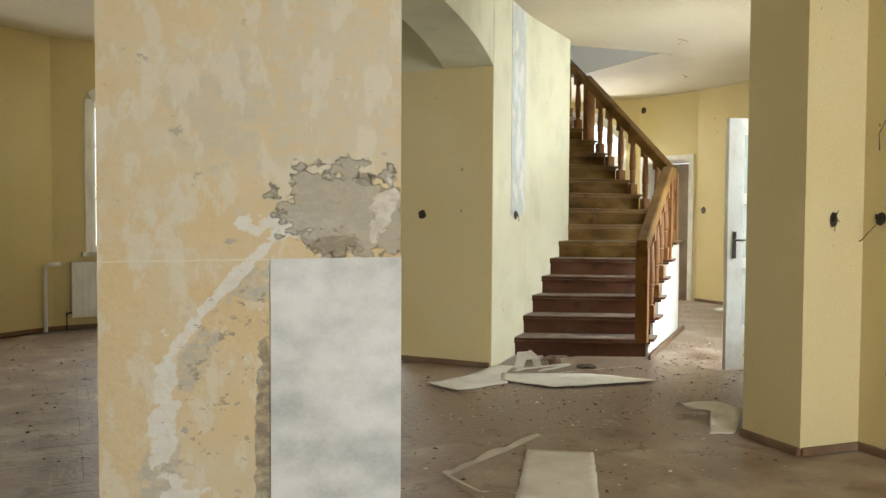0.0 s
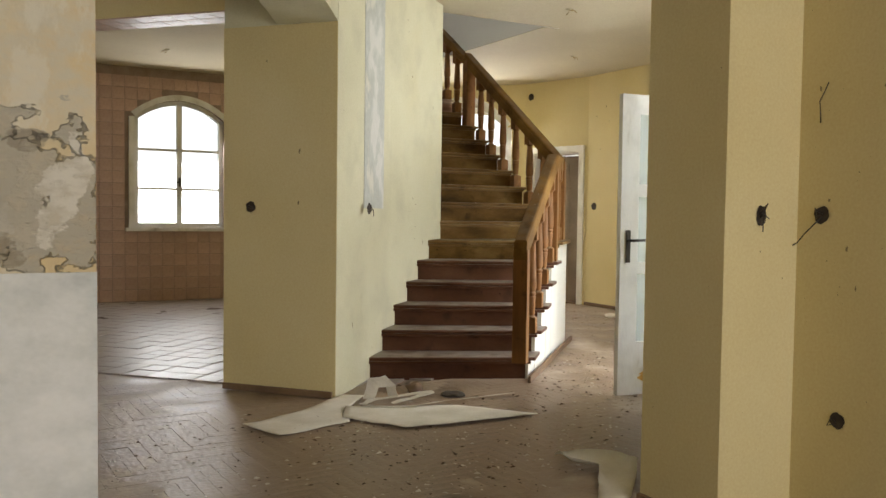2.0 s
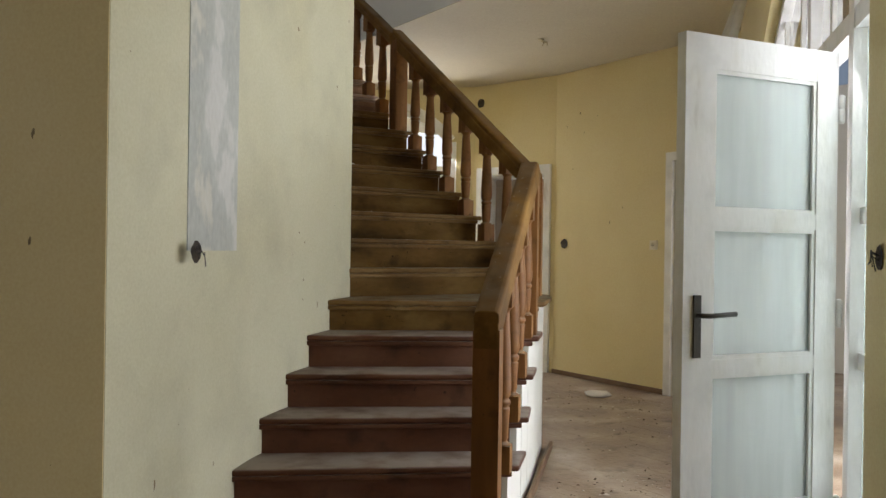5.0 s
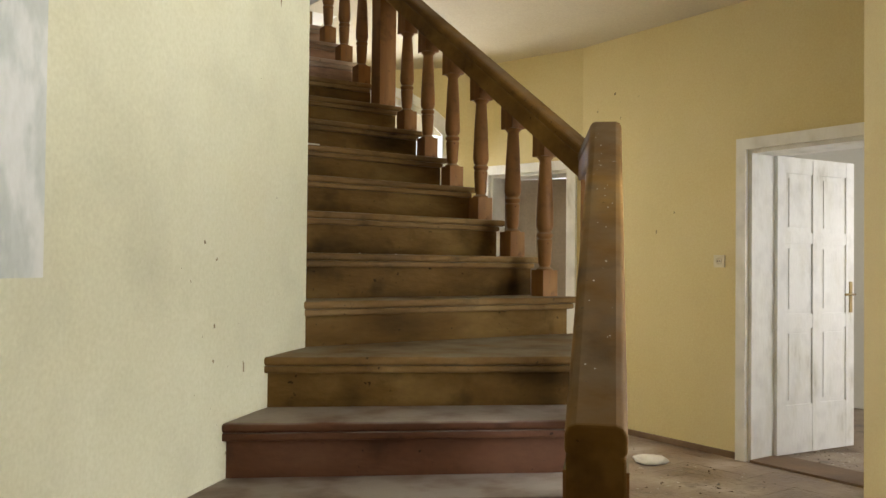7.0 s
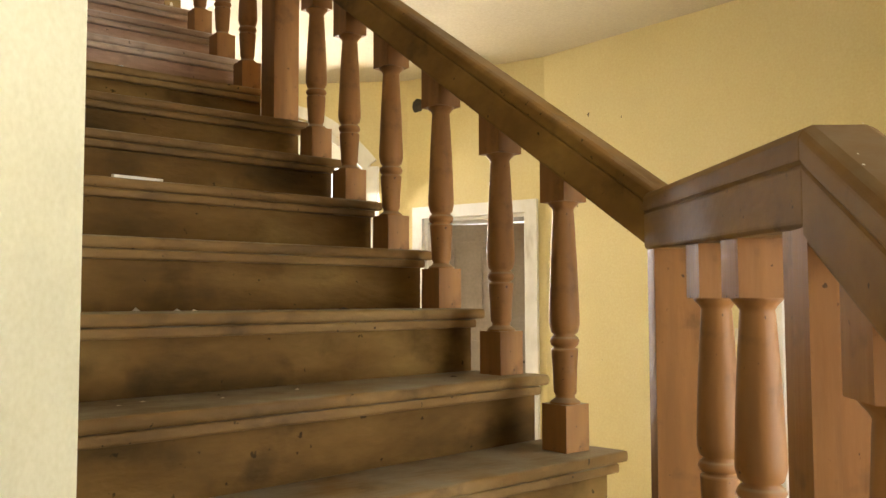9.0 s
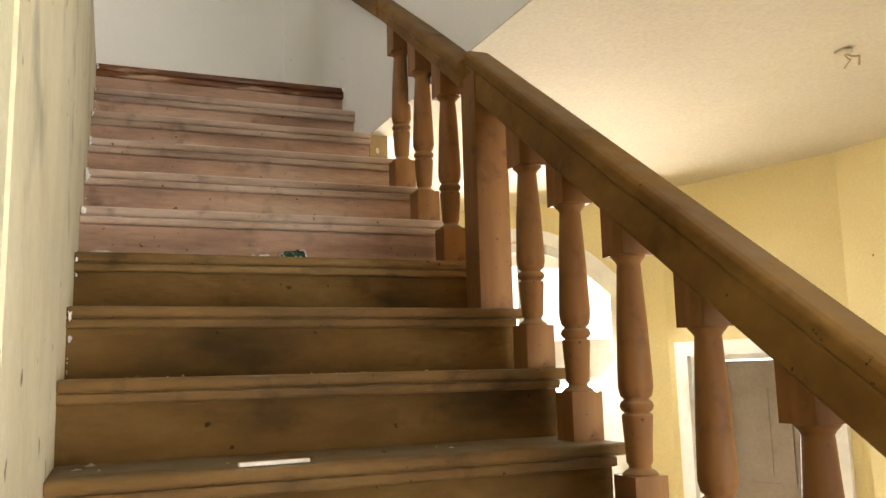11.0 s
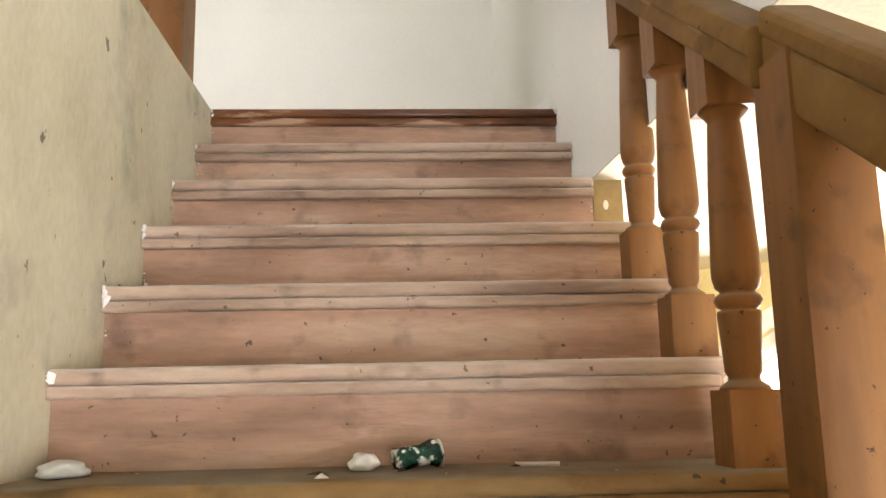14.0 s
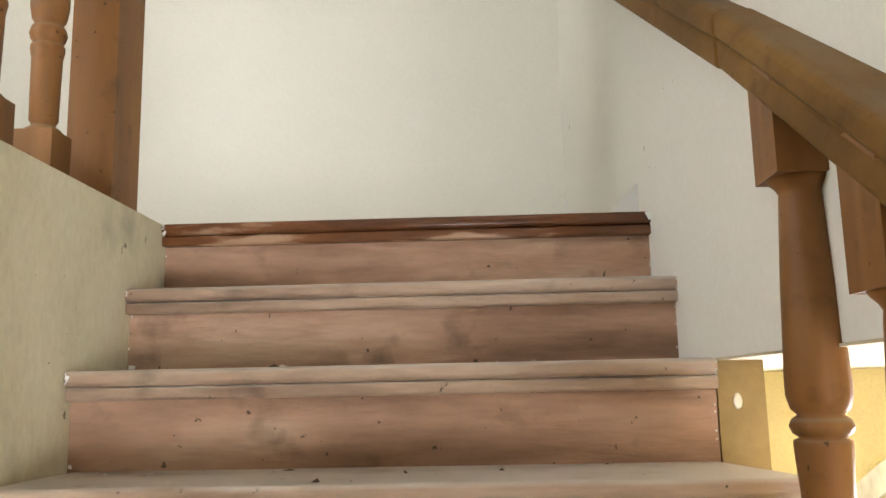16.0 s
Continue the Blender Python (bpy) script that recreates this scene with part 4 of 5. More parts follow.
def panel_door(name, m, w, h, cols, rows, mat, label, handle_mat):
    """A framed door: stiles and rails, with raised panels between them."""
    d = empty(name, m, label, "door")
    t = 0.02
    xs = [0.0] + [w * i / cols for i in range(1, cols)] + [w]
    st = 0.085
    for i, x in enumerate(xs):
        a = 0 if i == 0 else (w - st if i == cols else x - st / 2)
        part("stile", box((a, -t, 0), (a + st, t, h)), mat, d, "", 0.004)
    for i, (z0, z1) in enumerate(rows):
        for x0, x1 in zip(xs, xs[1:]):
            a, b = x0 + (st if x0 == 0 else st / 2), x1 - (st if x1 == w else st / 2)
            p = part("panel", box((a + 0.001, -0.008, z0), (b - 0.001, 0.008, z1)), mat, d)
            for y0, y1 in ((0.008, 0.015), (-0.015, -0.008)):
                part("raised_field", box((a + 0.035, y0, z0 + 0.035), (b - 0.035, y1, z1 - 0.035)), mat, p, "", 0.005)
    edges = [0.0] + [z for r in rows for z in r] + [h]
    for z0, z1 in zip(edges[::2], edges[1::2]):
        for x0, x1 in zip(xs, xs[1:]):
            a, b = x0 + (st if x0 == 0 else st / 2), x1 - (st if x1 == w else st / 2)
            part("rail", box((a, -t + 0.002, z0), (b, t - 0.002, z1)), mat, d, "", 0.003)
    for sg in (1, -1):
        pl = part("handle_plate", box((w - 0.055, sg * 0.020, 0.95), (w - 0.025, sg * 0.027, 1.17)), handle_mat, d, "", 0.003)
        bm = bmesh.new()
        tube(bm, [(w - 0.04, sg * 0.025, 1.08), (w - 0.04, sg * 0.06, 1.08), (w - 0.15, sg * 0.062, 1.08)], 0.008)
        part("lever", bm, handle_mat, pl, "", 0, True)
    return d


panel_door("panel_door", pose(8.155, 8.655, 0.015, 0, 0, -4), 0.80, 2.02, 2, ((0.33, 0.85), (0.95, 1.43), (1.51, 1.91)), M_FRAME, "white six-panel door swung open into the next room", M_BRASS)
m2, _ = along((7.85, 10.24), (7.52, 11.26))
panel_door("panel_door", m2 @ pose(0.90, -0.20, 0.015, 0, 0, 180 + 12), 0.74, 2.02, 2, ((0.25, 0.85), (0.95, 1.25), (1.35, 1.90)), M_DOORGREY, "grey-brown panelled door slightly ajar in the hall corner", M_METAL)

# entrance: arched fanlight over a pair of glazed leaves
me, _ = along((7.52, 11.26), (5.3, 13.48))
en = empty("window_5", me, "white arched entrance with fanlight and glazed double door", "door frame", "", "structure")
for x0, x1 in ((0.28, 0.34), (1.49, 1.55)):
    part("frame_stile", box((x0, -0.16, 0), (x1, -0.06, 2.45)), M_FRAME, en, "", 0.005)
part("transom", box((0.34, -0.165, 2.10), (1.49, -0.055, 2.19)), M_FRAME, en, "", 0.006)
part("fanlight_mullion", box((0.88, -0.14, 2.19), (0.94, -0.08, 2.80)), M_FRAME, en, "", 0.004)
bm = bmesh.new()
arch_band(bm, 0.28, 1.55, 2.39, 0.38, 0.06, -0.16, -0.06)
part("frame_arch", bm, M_FRAME, en)
bm = bmesh.new()
arch_band(bm, 0.28, 1.55, 2.45, 0.38, 0.08, -0.01, 0.03)
part("arch_casing", bm, M_FRAME, en)
for x0, x1 in ((0.20, 0.28), (1.55, 1.63)):
    part("casing", box((x0, -0.01, 0), (x1, 0.03, 2.45)), M_FRAME, en, "", 0.006)
bm = bmesh.new()
arch_pane(bm, 0.32, 1.51, 2.17, 2.42, 0.37, -0.11)
ob = part("pane", bm, M_GLASS, en, "dusty glass")
ob.visible_shadow = False
for x0, x1 in ((0.34, 0.915), (0.915, 1.49)):
    lf = part("door_leaf", box((x0, -0.13, 0.02), (x1, -0.09, 0.95)), M_FRAME, en, "white leaf with a glazed upper part", 0.004)
    for a, b in ((x0, x0 + 0.11), (x1 - 0.11, x1)):
        part("stile", box((a, -0.129, 0.951), (b, -0.091, 2.10)), M_FRAME, lf, "", 0.004)
    part("rail", box((x0 + 0.11, -0.128, 1.93), (x1 - 0.11, -0.092, 2.10)), M_FRAME, lf, "", 0.004)
    ob = part("pane", box((x0 + 0.105, -0.112, 0.945), (x1 - 0.105, -0.108, 1.935)), M_GLASS, lf, "dusty glass")
    ob.visible_shadow = False

# plain sky outside the openings
M_SKY = bpy.data.materials.new("overcast_glow")
M_SKY.use_nodes = True
nt = M_SKY.node_tree
nt.nodes.remove(nt.nodes["Principled BSDF"])
em = nt.nodes.new("ShaderNodeEmission")
em.inputs["Color"].default_value, em.inputs["Strength"].default_value = (0.90, 0.97, 1.0, 1), 2.2
nt.links.new(em.outputs["Emission"], nt.nodes["Material Output"].inputs["Surface"])
for (x, y, w, turn) in ((3.0, 17.5, 9, 180), (9.4, 14.1, 7, 135), (9.6, 1.9, 10, 45), (-3.5, 15.0, 9, 215), (-8, 10.5, 8, 250), (2.2, -8, 9, 0)):
    bm = bmesh.new()
    vs = [bm.verts.new(Vector(p)) for p in ((-w / 2, 0, -0.2), (w / 2, 0, -0.2), (w / 2, 0, 6.5), (-w / 2, 0, 6.5))]
    bm.faces.new(vs)
    bmesh.ops.transform(bm, matrix=pose(x, y, 0, 0, 0, turn), verts=bm.verts)
    tagged(finish(bm, "backdrop", M_SKY), "bright overcast sky outside", "sky", "", "structure")
tagged(finish(prism([(-60, -60), (60, -60), (60, 60), (-60, 60)], -0.5, -0.31), "ground", M_GROUND), "overgrown lawn round the house", "ground", "", "structure")

# ---- upper landing guard ----
guard = empty("landing_balustrade", pose(4.27, 10.4, 3.405), "stained pine landing balustrade on the low stair wall", "balustrade")
part("cap_board", box((-0.11, -2.3, 0.0), (0.045, 0.615, 0.03)), M_WOOD, guard, "worn wooden cap board", 0.006)
part("end_post", box((-0.045, 0.43, 0.03), (0.06, 0.57, 1.1)), M_WOOD, guard, "thick square end post", 0.006)
for i in range(9):
    ob = part("baluster", baluster_mesh(0.92), M_WOOD, guard)
    ob.matrix_local = pose(-0.045, 0.33 - 0.22 * i, 0.03)
part("handrail", box((-0.095, -2.3, 0.95), (0.01, 0.428, 1.05)), M_WOOD, guard, "", 0.01)
bm = prism([(5.425, 11.10), (5.508, 11.10), (5.508, 11.12), (5.425, 11.12)], 3.405, [3.415, 3.50, 3.50, 3.415])
tagged(finish(bm, "trim", M_FRAME), "small triangular white skirting end at the stair head", "trim", "", "structure")

# ---- services on the walls ----


def socket_hole(m, r, wires, seed, label):
    """A bare round box in the plaster, with broken rim and wires."""
    rnd = random.Random(seed)
    e = empty("socket_hole", m, label, "socket hole", "bare socket holes")
    bm = bmesh.new()
    n = 20
    rim = [[], []]
    for i in range(n):
        a = 2 * math.pi * i / n
        k = r * (1 + 0.22 * rnd.random())
        rim[0].append(bm.verts.new((k * math.cos(a), 0.0045, k * math.sin(a))))
        rim[1].append(bm.verts.new((r * 0.78 * math.cos(a), 0.0025, r * 0.78 * math.sin(a))))
    for i in range(n):
        bm.faces.new((rim[0][i], rim[0][(i + 1) % n], rim[1][(i + 1) % n], rim[1][i]))
    bm.faces.new(rim[1])
    part("wall_box", bm, M_DARK, e)
    for k in range(wires):
        bm = bmesh.new()
        x, z = rnd.uniform(-0.4, 0.4) * r, rnd.uniform(-0.3, 0.4) * r
        pts = [(x, 0.004, z), (x + 0.01, 0.022, z + 0.012), (x + rnd.uniform(-0.03, 0.03), 0.03, z + rnd.uniform(-0.02, 0.03)), (x + rnd.uniform(-0.05, 0.03), 0.025, z - rnd.uniform(0.0, 0.05))]
        tube(bm, pts, 0.0022, 5)
        part("wire", bm, M_METAL, e, "bent wire end", 0, True)
    return e


def on_plane(a, b, x, y, z, off=0.0):
    """A pose on the wall from a to b; its y axis points into the room, to the left of the way."""
    return pose(x, y, z, 0, 0, math.degrees(math.atan2(b[1] - a[1], b[0] - a[0]))) @ pose(0, off, 0)


socket_hole(on_plane((2.775, 6.19), (2.2, 6.8), 2.343, 6.648, 1.235, 0.004), 0.033, 2, 1, "bare round socket hole with wires in the yellow wall")
socket_hole(on_plane((4.38, 7.83), (2.775, 6.19), 3.127, 6.552, 1.235, 0.018), 0.035, 3, 2, "bare round socket hole with wires in the stair wall")
socket_hole(pose(3.425, 3.36, 1.215, 0, 0, 180) @ Matrix.Diagonal((0.85, 1, 1.35, 1)), 0.027, 3, 3, "bare round socket hole with hanging wires in the pier")
socket_hole(pose(3.63, 3.247, 1.22, 0, 0, 90), 0.030, 2, 4, "bare round socket hole with a long cable in the yellow wall")
socket_hole(pose(3.63, 3.152, 0.45, 0, 0, 90), 0.028, 1, 5, "bare round socket hole low on the yellow wall")
socket_hole(pose(7.855, 10.09, 1.33, 0, 0, 91.9), 0.045, 1, 6, "bare round socket hole in the hall wall")
socket_hole(on_plane((7.85, 10.24), (7.52, 11.26), 7.55, 11.17, 2.87, 0.002), 0.045, 0, 7, "bare round hole high on the hall wall")
socket_hole(on_plane(D0, (7.35, 7.55), 4.70, 4.90, 1.25, 0.0), 0.035, 3, 8, "bare round socket hole with wires beside the terrace door")
bm = bmesh.new()
tube(bm, [(3.628, 3.247, 1.215), (3.612, 3.268, 1.185), (3.594, 3.296, 1.148), (3.580, 3.318, 1.112), (3.574, 3.334, 1.102)], 0.0026, 6)
tagged(finish(bm, "loose_cable", M_METAL, None, 0, True), "thin dark cable end hanging from a socket hole", "cable")
bm = bmesh.new()
tube(bm, [(3.627, 3.235, 1.72), (3.615, 3.24, 1.69), (3.612, 3.26, 1.65), (3.62, 3.262, 1.60), (3.627, 3.266, 1.57)], 0.0022, 5)
tagged(finish(bm, "loose_cable", M_METAL, None, 0, True), "thin broken wire sticking out of the yellow wall", "cable")
sw = empty("wall_socket", pose(7.894, 8.90, 1.32, 0, 0, 91.9), "square cream plastic wall socket on the hall wall", "socket")
part("plate", box((-0.042, 0, -0.042), (0.042, 0.012, 0.042)), M_PLASTIC, sw, "", 0.005)
bm = bmesh.new()
lathe(bm, [(0.026, 0), (0.026, 0.006), (0.021, 0.006), (0.02, 0.002)], 18, pose(0, 0.012, 0, -90))
part("socket_ring", bm, M_PLASTIC, sw, "", 0, True)
bm = bmesh.new()
for x in (-0.009, 0.009):
    lathe(bm, [(0.004, 0), (0.004, 0.002)], 8, pose(x, 0.0145, 0, -90))
part("pin_holes", bm, M_DARK, sw)


def ceiling_hook(x, y, seed):
    rnd = random.Random(seed)
    e = empty("ceiling_wires", pose(x, y, CEIL), "twisted lamp wires hanging from the ceiling", "ceiling wires", "ceiling wires")
    bm = bmesh.new()
    lathe(bm, [(0.03, -0.004), (0.022, -0.012), (0.008, -0.014)], 14)
    part("rosette", bm, M_CEIL, e, "", 0, True)
    for k in range(3):
        bm = bmesh.new()
        a = rnd.uniform(0, 6.28)
        tube(bm, [(0, 0, -0.01), (0.03 * math.cos(a), 0.03 * math.sin(a), -0.022), (0.055 * math.cos(a), 0.055 * math.sin(a), -0.02), (0.075 * math.cos(a + 0.4), 0.075 * math.sin(a + 0.4), -0.04)], 0.0032, 5)
        part("wire", bm, M_BRASS, e, "", 0, True)


ceiling_hook(5.40, 7.35, 1)
ceiling_hook(6.78, 9.16, 2)
ceiling_hook(2.59, 11.28, 3)

rad = empty("radiator", pose(-0.50, 9.70, 0.13, 0, 0, 16), "old grey-white panel radiator under the bay window", "radiator")
part("panel", box((0, -0.02, 0), (0.95, 0.02, 0.56)), M_FRAME, rad, "", 0.012)
for i in range(14):
    part("fin", box((0.04 + i * 0.065, -0.028, 0.03), (0.06 + i * 0.065, -0.019, 0.53)), M_FRAME, rad, "", 0.003)
part("top_rail", box((0.0, -0.026, 0.561), (0.95, 0.03, 0.585)), M_FRAME, rad, "", 0.004)
bm = bmesh.new()
tube(bm, [(0.0, 0.0, 0.05), (-0.05, 0.0, 0.05), (-0.05, 0.0, -0.12)], 0.012)
part("valve_pipe", bm, M_METAL, rad, "", 0, True)
pipe = bmesh.new()
tube(pipe, [(-0.60, 9.62, 0.70), (-0.72, 9.60, 0.70), (-0.745, 9.595, 0.68), (-0.745, 9.595, 0.0)], 0.022, 10)
tagged(finish(pipe, "heating_pipe", M_FRAME, None, 0, True), "cream painted heating pipe in the bay corner", "pipe")
pipe = bmesh.new()
tube(pipe, [(6.92, 7.16, 3.055), (6.88, 7.20, 2.80), (6.85, 7.23, 2.62)], 0.03, 10)
tube(pipe, [(7.05, 7.30, 3.055), (6.99, 7.35, 2.82), (6.95, 7.39, 2.66)], 0.03, 10)
tagged(finish(pipe, "wall_pipe", M_FRAME, None, 0, True), "pair of cream painted pipes under the hall ceiling", "pipe")

# old colour strip on the stair wall and patches on the pillar
sm, sl = along(C_M, C_A)
bm = box((0.172, 0.0, 1.238), (0.613, 0.004, 3.055), sm)
tagged(finish(bm, "trim", M_STRIP), "pale grey strip of old paint on the stair wall", "paint strip", "", "structure")
# torn insect mesh that hangs beside the terrace door
bm = bmesh.new()
n = 14
grid = []
for i in range(n + 1):
    z = 0.02 + 0.86 * i / n
    row = []
    for j in range(n + 1):
        f = j / n * (1 - 0.8 * (i / n) ** 1.6)
        s = 0.98 + 0.42 * f
        d = 0.015 + 0.03 * math.sin(5.0 * f + 2.0 * i / n) ** 2 + 0.06 * (1 - i / n) * f
        row.append(bm.verts.new((s, d, z)))
    grid.append(row)
for i in range(n):
    for j in range(n):
        bm.faces.new((grid[i][j], grid[i][j + 1], grid[i + 1][j + 1], grid[i + 1][j]))
bmesh.ops.solidify(bm, geom=bm.faces[:], thickness=0.003)
bmesh.ops.transform(bm, matrix=mt, verts=bm.verts)
M_MESH = material("grey_fabric_mesh", [(0.3, (0.28, 0.26, 0.22)), (0.7, (0.42, 0.40, 0.34))], 5, 6, 0.9, 0.6, 160)
tagged(finish(bm, "torn_mesh", M_MESH, None, 0, True), "torn grey mesh sheet crumpled against the terrace wall", "mesh sheet")

# ---- wallpaper and litter on the floor ----


def sheet(name, poly, seed, lift, label, z=0.006):
    """A torn sheet of heavy paper lying uneven on the floor."""
    bm = bmesh.new()
    f = bm.faces.new([bm.verts.new((x, y, 0)) for x, y in poly])
    bmesh.ops.triangulate(bm, faces=[f])
    for _ in range(4):
        bmesh.ops.subdivide_edges(bm, edges=[e for e in bm.edges if e.calc_length() > 0.07], cuts=1)
        bmesh.ops.triangulate(bm, faces=bm.faces[:])
    for v in bm.verts:
        q = noise.noise(Vector((v.co.x * 2.2 + seed, v.co.y * 2.2, seed)))
        edge = 1.0 if v.is_boundary else 0.5
        v.co.z = max(0.0, q) * lift * edge + 0.0035 * (noise.noise(Vector((v.co.x * 9, v.co.y * 9, seed))) + 1)
        if v.is_boundary:
            v.co.x += 0.008 * noise.noise(Vector((v.co.x * 30, v.co.y * 30, 1.0 + seed)))
            v.co.y += 0.008 * noise.noise(Vector((v.co.x * 30, v.co.y * 30, 5.0 + seed)))
    bmesh.ops.solidify(bm, geom=bm.faces[:], thickness=0.003)
    low = min(v.co.z for v in bm.verts)
    for v in bm.verts:
        v.co.z += z - 0.003 - low
    return tagged(finish(bm, name, M_PAPER, None, 0, True), label, "wallpaper", "fallen wallpaper")


sheet("wallpaper_sheet", [(2.05, 5.72), (2.17, 5.42), (2.63, 5.57), (2.75, 5.9), (2.95, 6.12), (2.83, 6.20), (2.60, 6.04), (2.48, 5.95)], 1, 0.028, "long torn sheet of cream wallpaper on the hall floor")
sheet("wallpaper_sheet", [(2.62, 5.67), (2.85, 5.28), (3.30, 5.24), (3.71, 5.25), (3.38, 5.67), (3.05, 5.78), (2.74, 5.92)], 2, 0.016, "wide dirty sheet of cream wallpaper on the hall floor", 0.012)
sheet("wallpaper_sheet", [(1.97, 3.93), (2.27, 3.77), (1.90, 3.10), (1.56, 3.22)], 3, 0.03, "straight cut sheet of white wallpaper on the floor")
sheet("wallpaper_sheet", [(3.28, 4.47), (3.20, 4.28), (3.30, 4.14), (3.08, 3.87), (3.22, 3.83), (3.42, 4.02), (3.58, 4.2), (3.42, 4.26)], 4, 0.16, "crumpled piece of grey wallpaper beside the pier")


def strip(points, w, label, seed, lift=0.02):
    bm = bmesh.new()
    pts = [Vector(p) for p in points]
    fine = []
    for i in range(len(pts) - 1):
        for k in range(6):
            fine.append(pts[i].lerp(pts[i + 1], k / 6))
    fine.append(pts[-1])
    rows = []
    for i, p in enumerate(fine):
        d = (fine[min(i + 1, len(fine) - 1)] - fine[max(i - 1, 0)]).normalized()
        nrm = Vector((-d.y, d.x))
        ww = w * (0.7 + 0.5 * abs(noise.noise(Vector((i * 0.3, seed, 0)))))
        z = 0.022 + lift * abs(noise.noise(Vector((i * 0.2, seed, 3))))
        rows.append((bm.verts.new((p.x - nrm.x * ww, p.y - nrm.y * ww, 0.018)), bm.verts.new((p.x + nrm.x * ww, p.y + nrm.y * ww, z))))
    for a, b in zip(rows, rows[1:]):
        bm.faces.new((a[0], b[0], b[1], a[1]))
    bmesh.ops.solidify(bm, geom=bm.faces[:], thickness=0.0025)
    return tagged(finish(bm, "wallpaper_strip", M_PAPER), label, "wallpaper", "fallen wallpaper")


strip([(3.885, 5.79), (3.42, 5.77), (3.06, 5.72), (2.82, 5.87), (2.95, 5.98), (3.42, 6.06)], 0.022, "narrow torn strip of cream wallpaper on the floor", 1)
strip([(3.02, 5.84), (3.22, 5.93), (3.40, 6.02)], 0.02, "narrow torn strip of cream wallpaper on the floor", 2)
strip([(2.15, 4.14), (1.82, 3.905), (1.51, 3.71), (1.40, 3.63), (1.45, 3.36), (1.60, 3.27)], -0.02, "curled strip of cream wallpaper on the floor", 3, 0.03)
# a folded piece that stands up
bm = bmesh.new()
prof = [(2.93, 6.09, 0.0), (2.985, 6.145, 0.12), (3.075, 6.10, 0.13), (3.09, 6.07, 0.01)]
cols = []
for x, y, z in prof:
    cols.append((bm.verts.new((x, y, z + 0.006)), bm.verts.new((x + 0.05, y - 0.06, z * 0.55 + 0.006))))
for a, b in zip(cols, cols[1:]):
    bm.faces.new((a[0], b[0], b[1], a[1]))
bmesh.ops.subdivide_edges(bm, edges=bm.edges[:], cuts=3, use_grid_fill=True)
bmesh.ops.solidify(bm, geom=bm.faces[:], thickness=0.003)
for v in bm.verts:
    v.co += 0.006 * Vector((noise.noise(v.co * 14), noise.noise(v.co * 14 + Vector((5, 0, 0))), 0))
    v.co.z = max(0.001, v.co.z)
tagged(finish(bm, "folded_wallpaper", M_PAPER), "folded piece of cream wallpaper standing up", "wallpaper", "fallen wallpaper")


def lump(name, x, y, z, r, mat, label, cat, squash=0.6, seed=0):
    bm = bmesh.new()
    bmesh.ops.create_icosphere(bm, subdivisions=3, radius=r)
    for v in bm.verts:
        v.co *= 1 + 0.35 * noise.noise(v.co * (1.6 / r) + Vector((seed, 0, 0)))
        v.co.z = max(-r * squash * 0.7, v.co.z * squash)
    low = min(v.co.z for v in bm.verts)
    bmesh.ops.translate(bm, vec=(x, y, z - low), verts=bm.verts)
    return tagged(finish(bm, name, mat, None, 0, True), label, cat)


lump("rubble_stone", 3.32, 6.14, 0, 0.06, M_SKIRT, "brown lump of rubble at the stair foot", "rubble", 0.7, 3)
lump("leaf_litter", 3.52, 5.97, 0, 0.08, M_DARK, "small heap of dark dry litter", "litter", 0.18, 5)
lump("paper_scrap", 7.33, 8.99, 0, 0.11, M_PAPER, "crumpled white scrap on the hall floor", "paper", 0.25, 9)

# crushed can and a lump of plaster on a stair
M_CAN = material("green_can_print", [(0.4, (0.006, 0.035, 0.022)), (0.53, (0.012, 0.075, 0.045)), (0.57, (0.62, 0.63, 0.60))], 34, 3, 0.25, 0.1, 60, metal=0.4)
M_ALU = material("bare_aluminium", [(0.3, (0.55, 0.55, 0.53)), (0.7, (0.72, 0.72, 0.70))], 20, 4, 0.3, 0.1, 60, metal=0.9)
can = empty("crushed_can", pose(5.01, 9.735, Z[14] + 0.021, 0, 84, 14) @ Matrix.Diagonal((0.8, 0.85, 0.78, 1)), "crushed green drink can lying on a stair", "can")
bm = bmesh.new()
lathe(bm, [(0.024, -0.05), (0.031, -0.044), (0.033, -0.03), (0.026, 0.0), (0.033, 0.03), (0.031, 0.04), (0.026, 0.047)], 20)
for v in bm.verts:
    v.co.x = 0.72 * v.co.x + 0.012 * noise.noise(v.co * 34)
    v.co.y = 0.9 * v.co.y + 0.006 * noise.noise(v.co * 40 + Vector((3, 0, 0)))
part("can_body", bm, M_CAN, can, "dark green printed can wall", 0, True)
bm = bmesh.new()
lathe(bm, [(0.0265, 0.046), (0.028, 0.05), (0.025, 0.0505), (0.023, 0.047)], 20)
part("can_rim", bm, M_ALU, can, "bare aluminium rim", 0, True)
lump("plaster_lump", 4.925, 9.745, Z[14], 0.023, M_FRAME, "small white plaster lump on a stair", "rubble", 0.75, 2)
lump("plaster_chunk", 4.45, 9.75, Z[14], 0.04, M_FILLER, "low crumbled chunk of pale plaster in a stair corner", "rubble", 0.4, 6)
bm = bmesh.new()
tube(bm, [(5.17, 9.75, Z[14] + 0.004), (5.24, 9.735, Z[14] + 0.004)], 0.004, 6)
tagged(finish(bm, "wood_splinter", M_PAPER), "pale wood splinter on a stair", "splinter")
bm = box((4.72, 8.78, Z[11] + 0.001), (4.86, 8.795, Z[11] + 0.009))
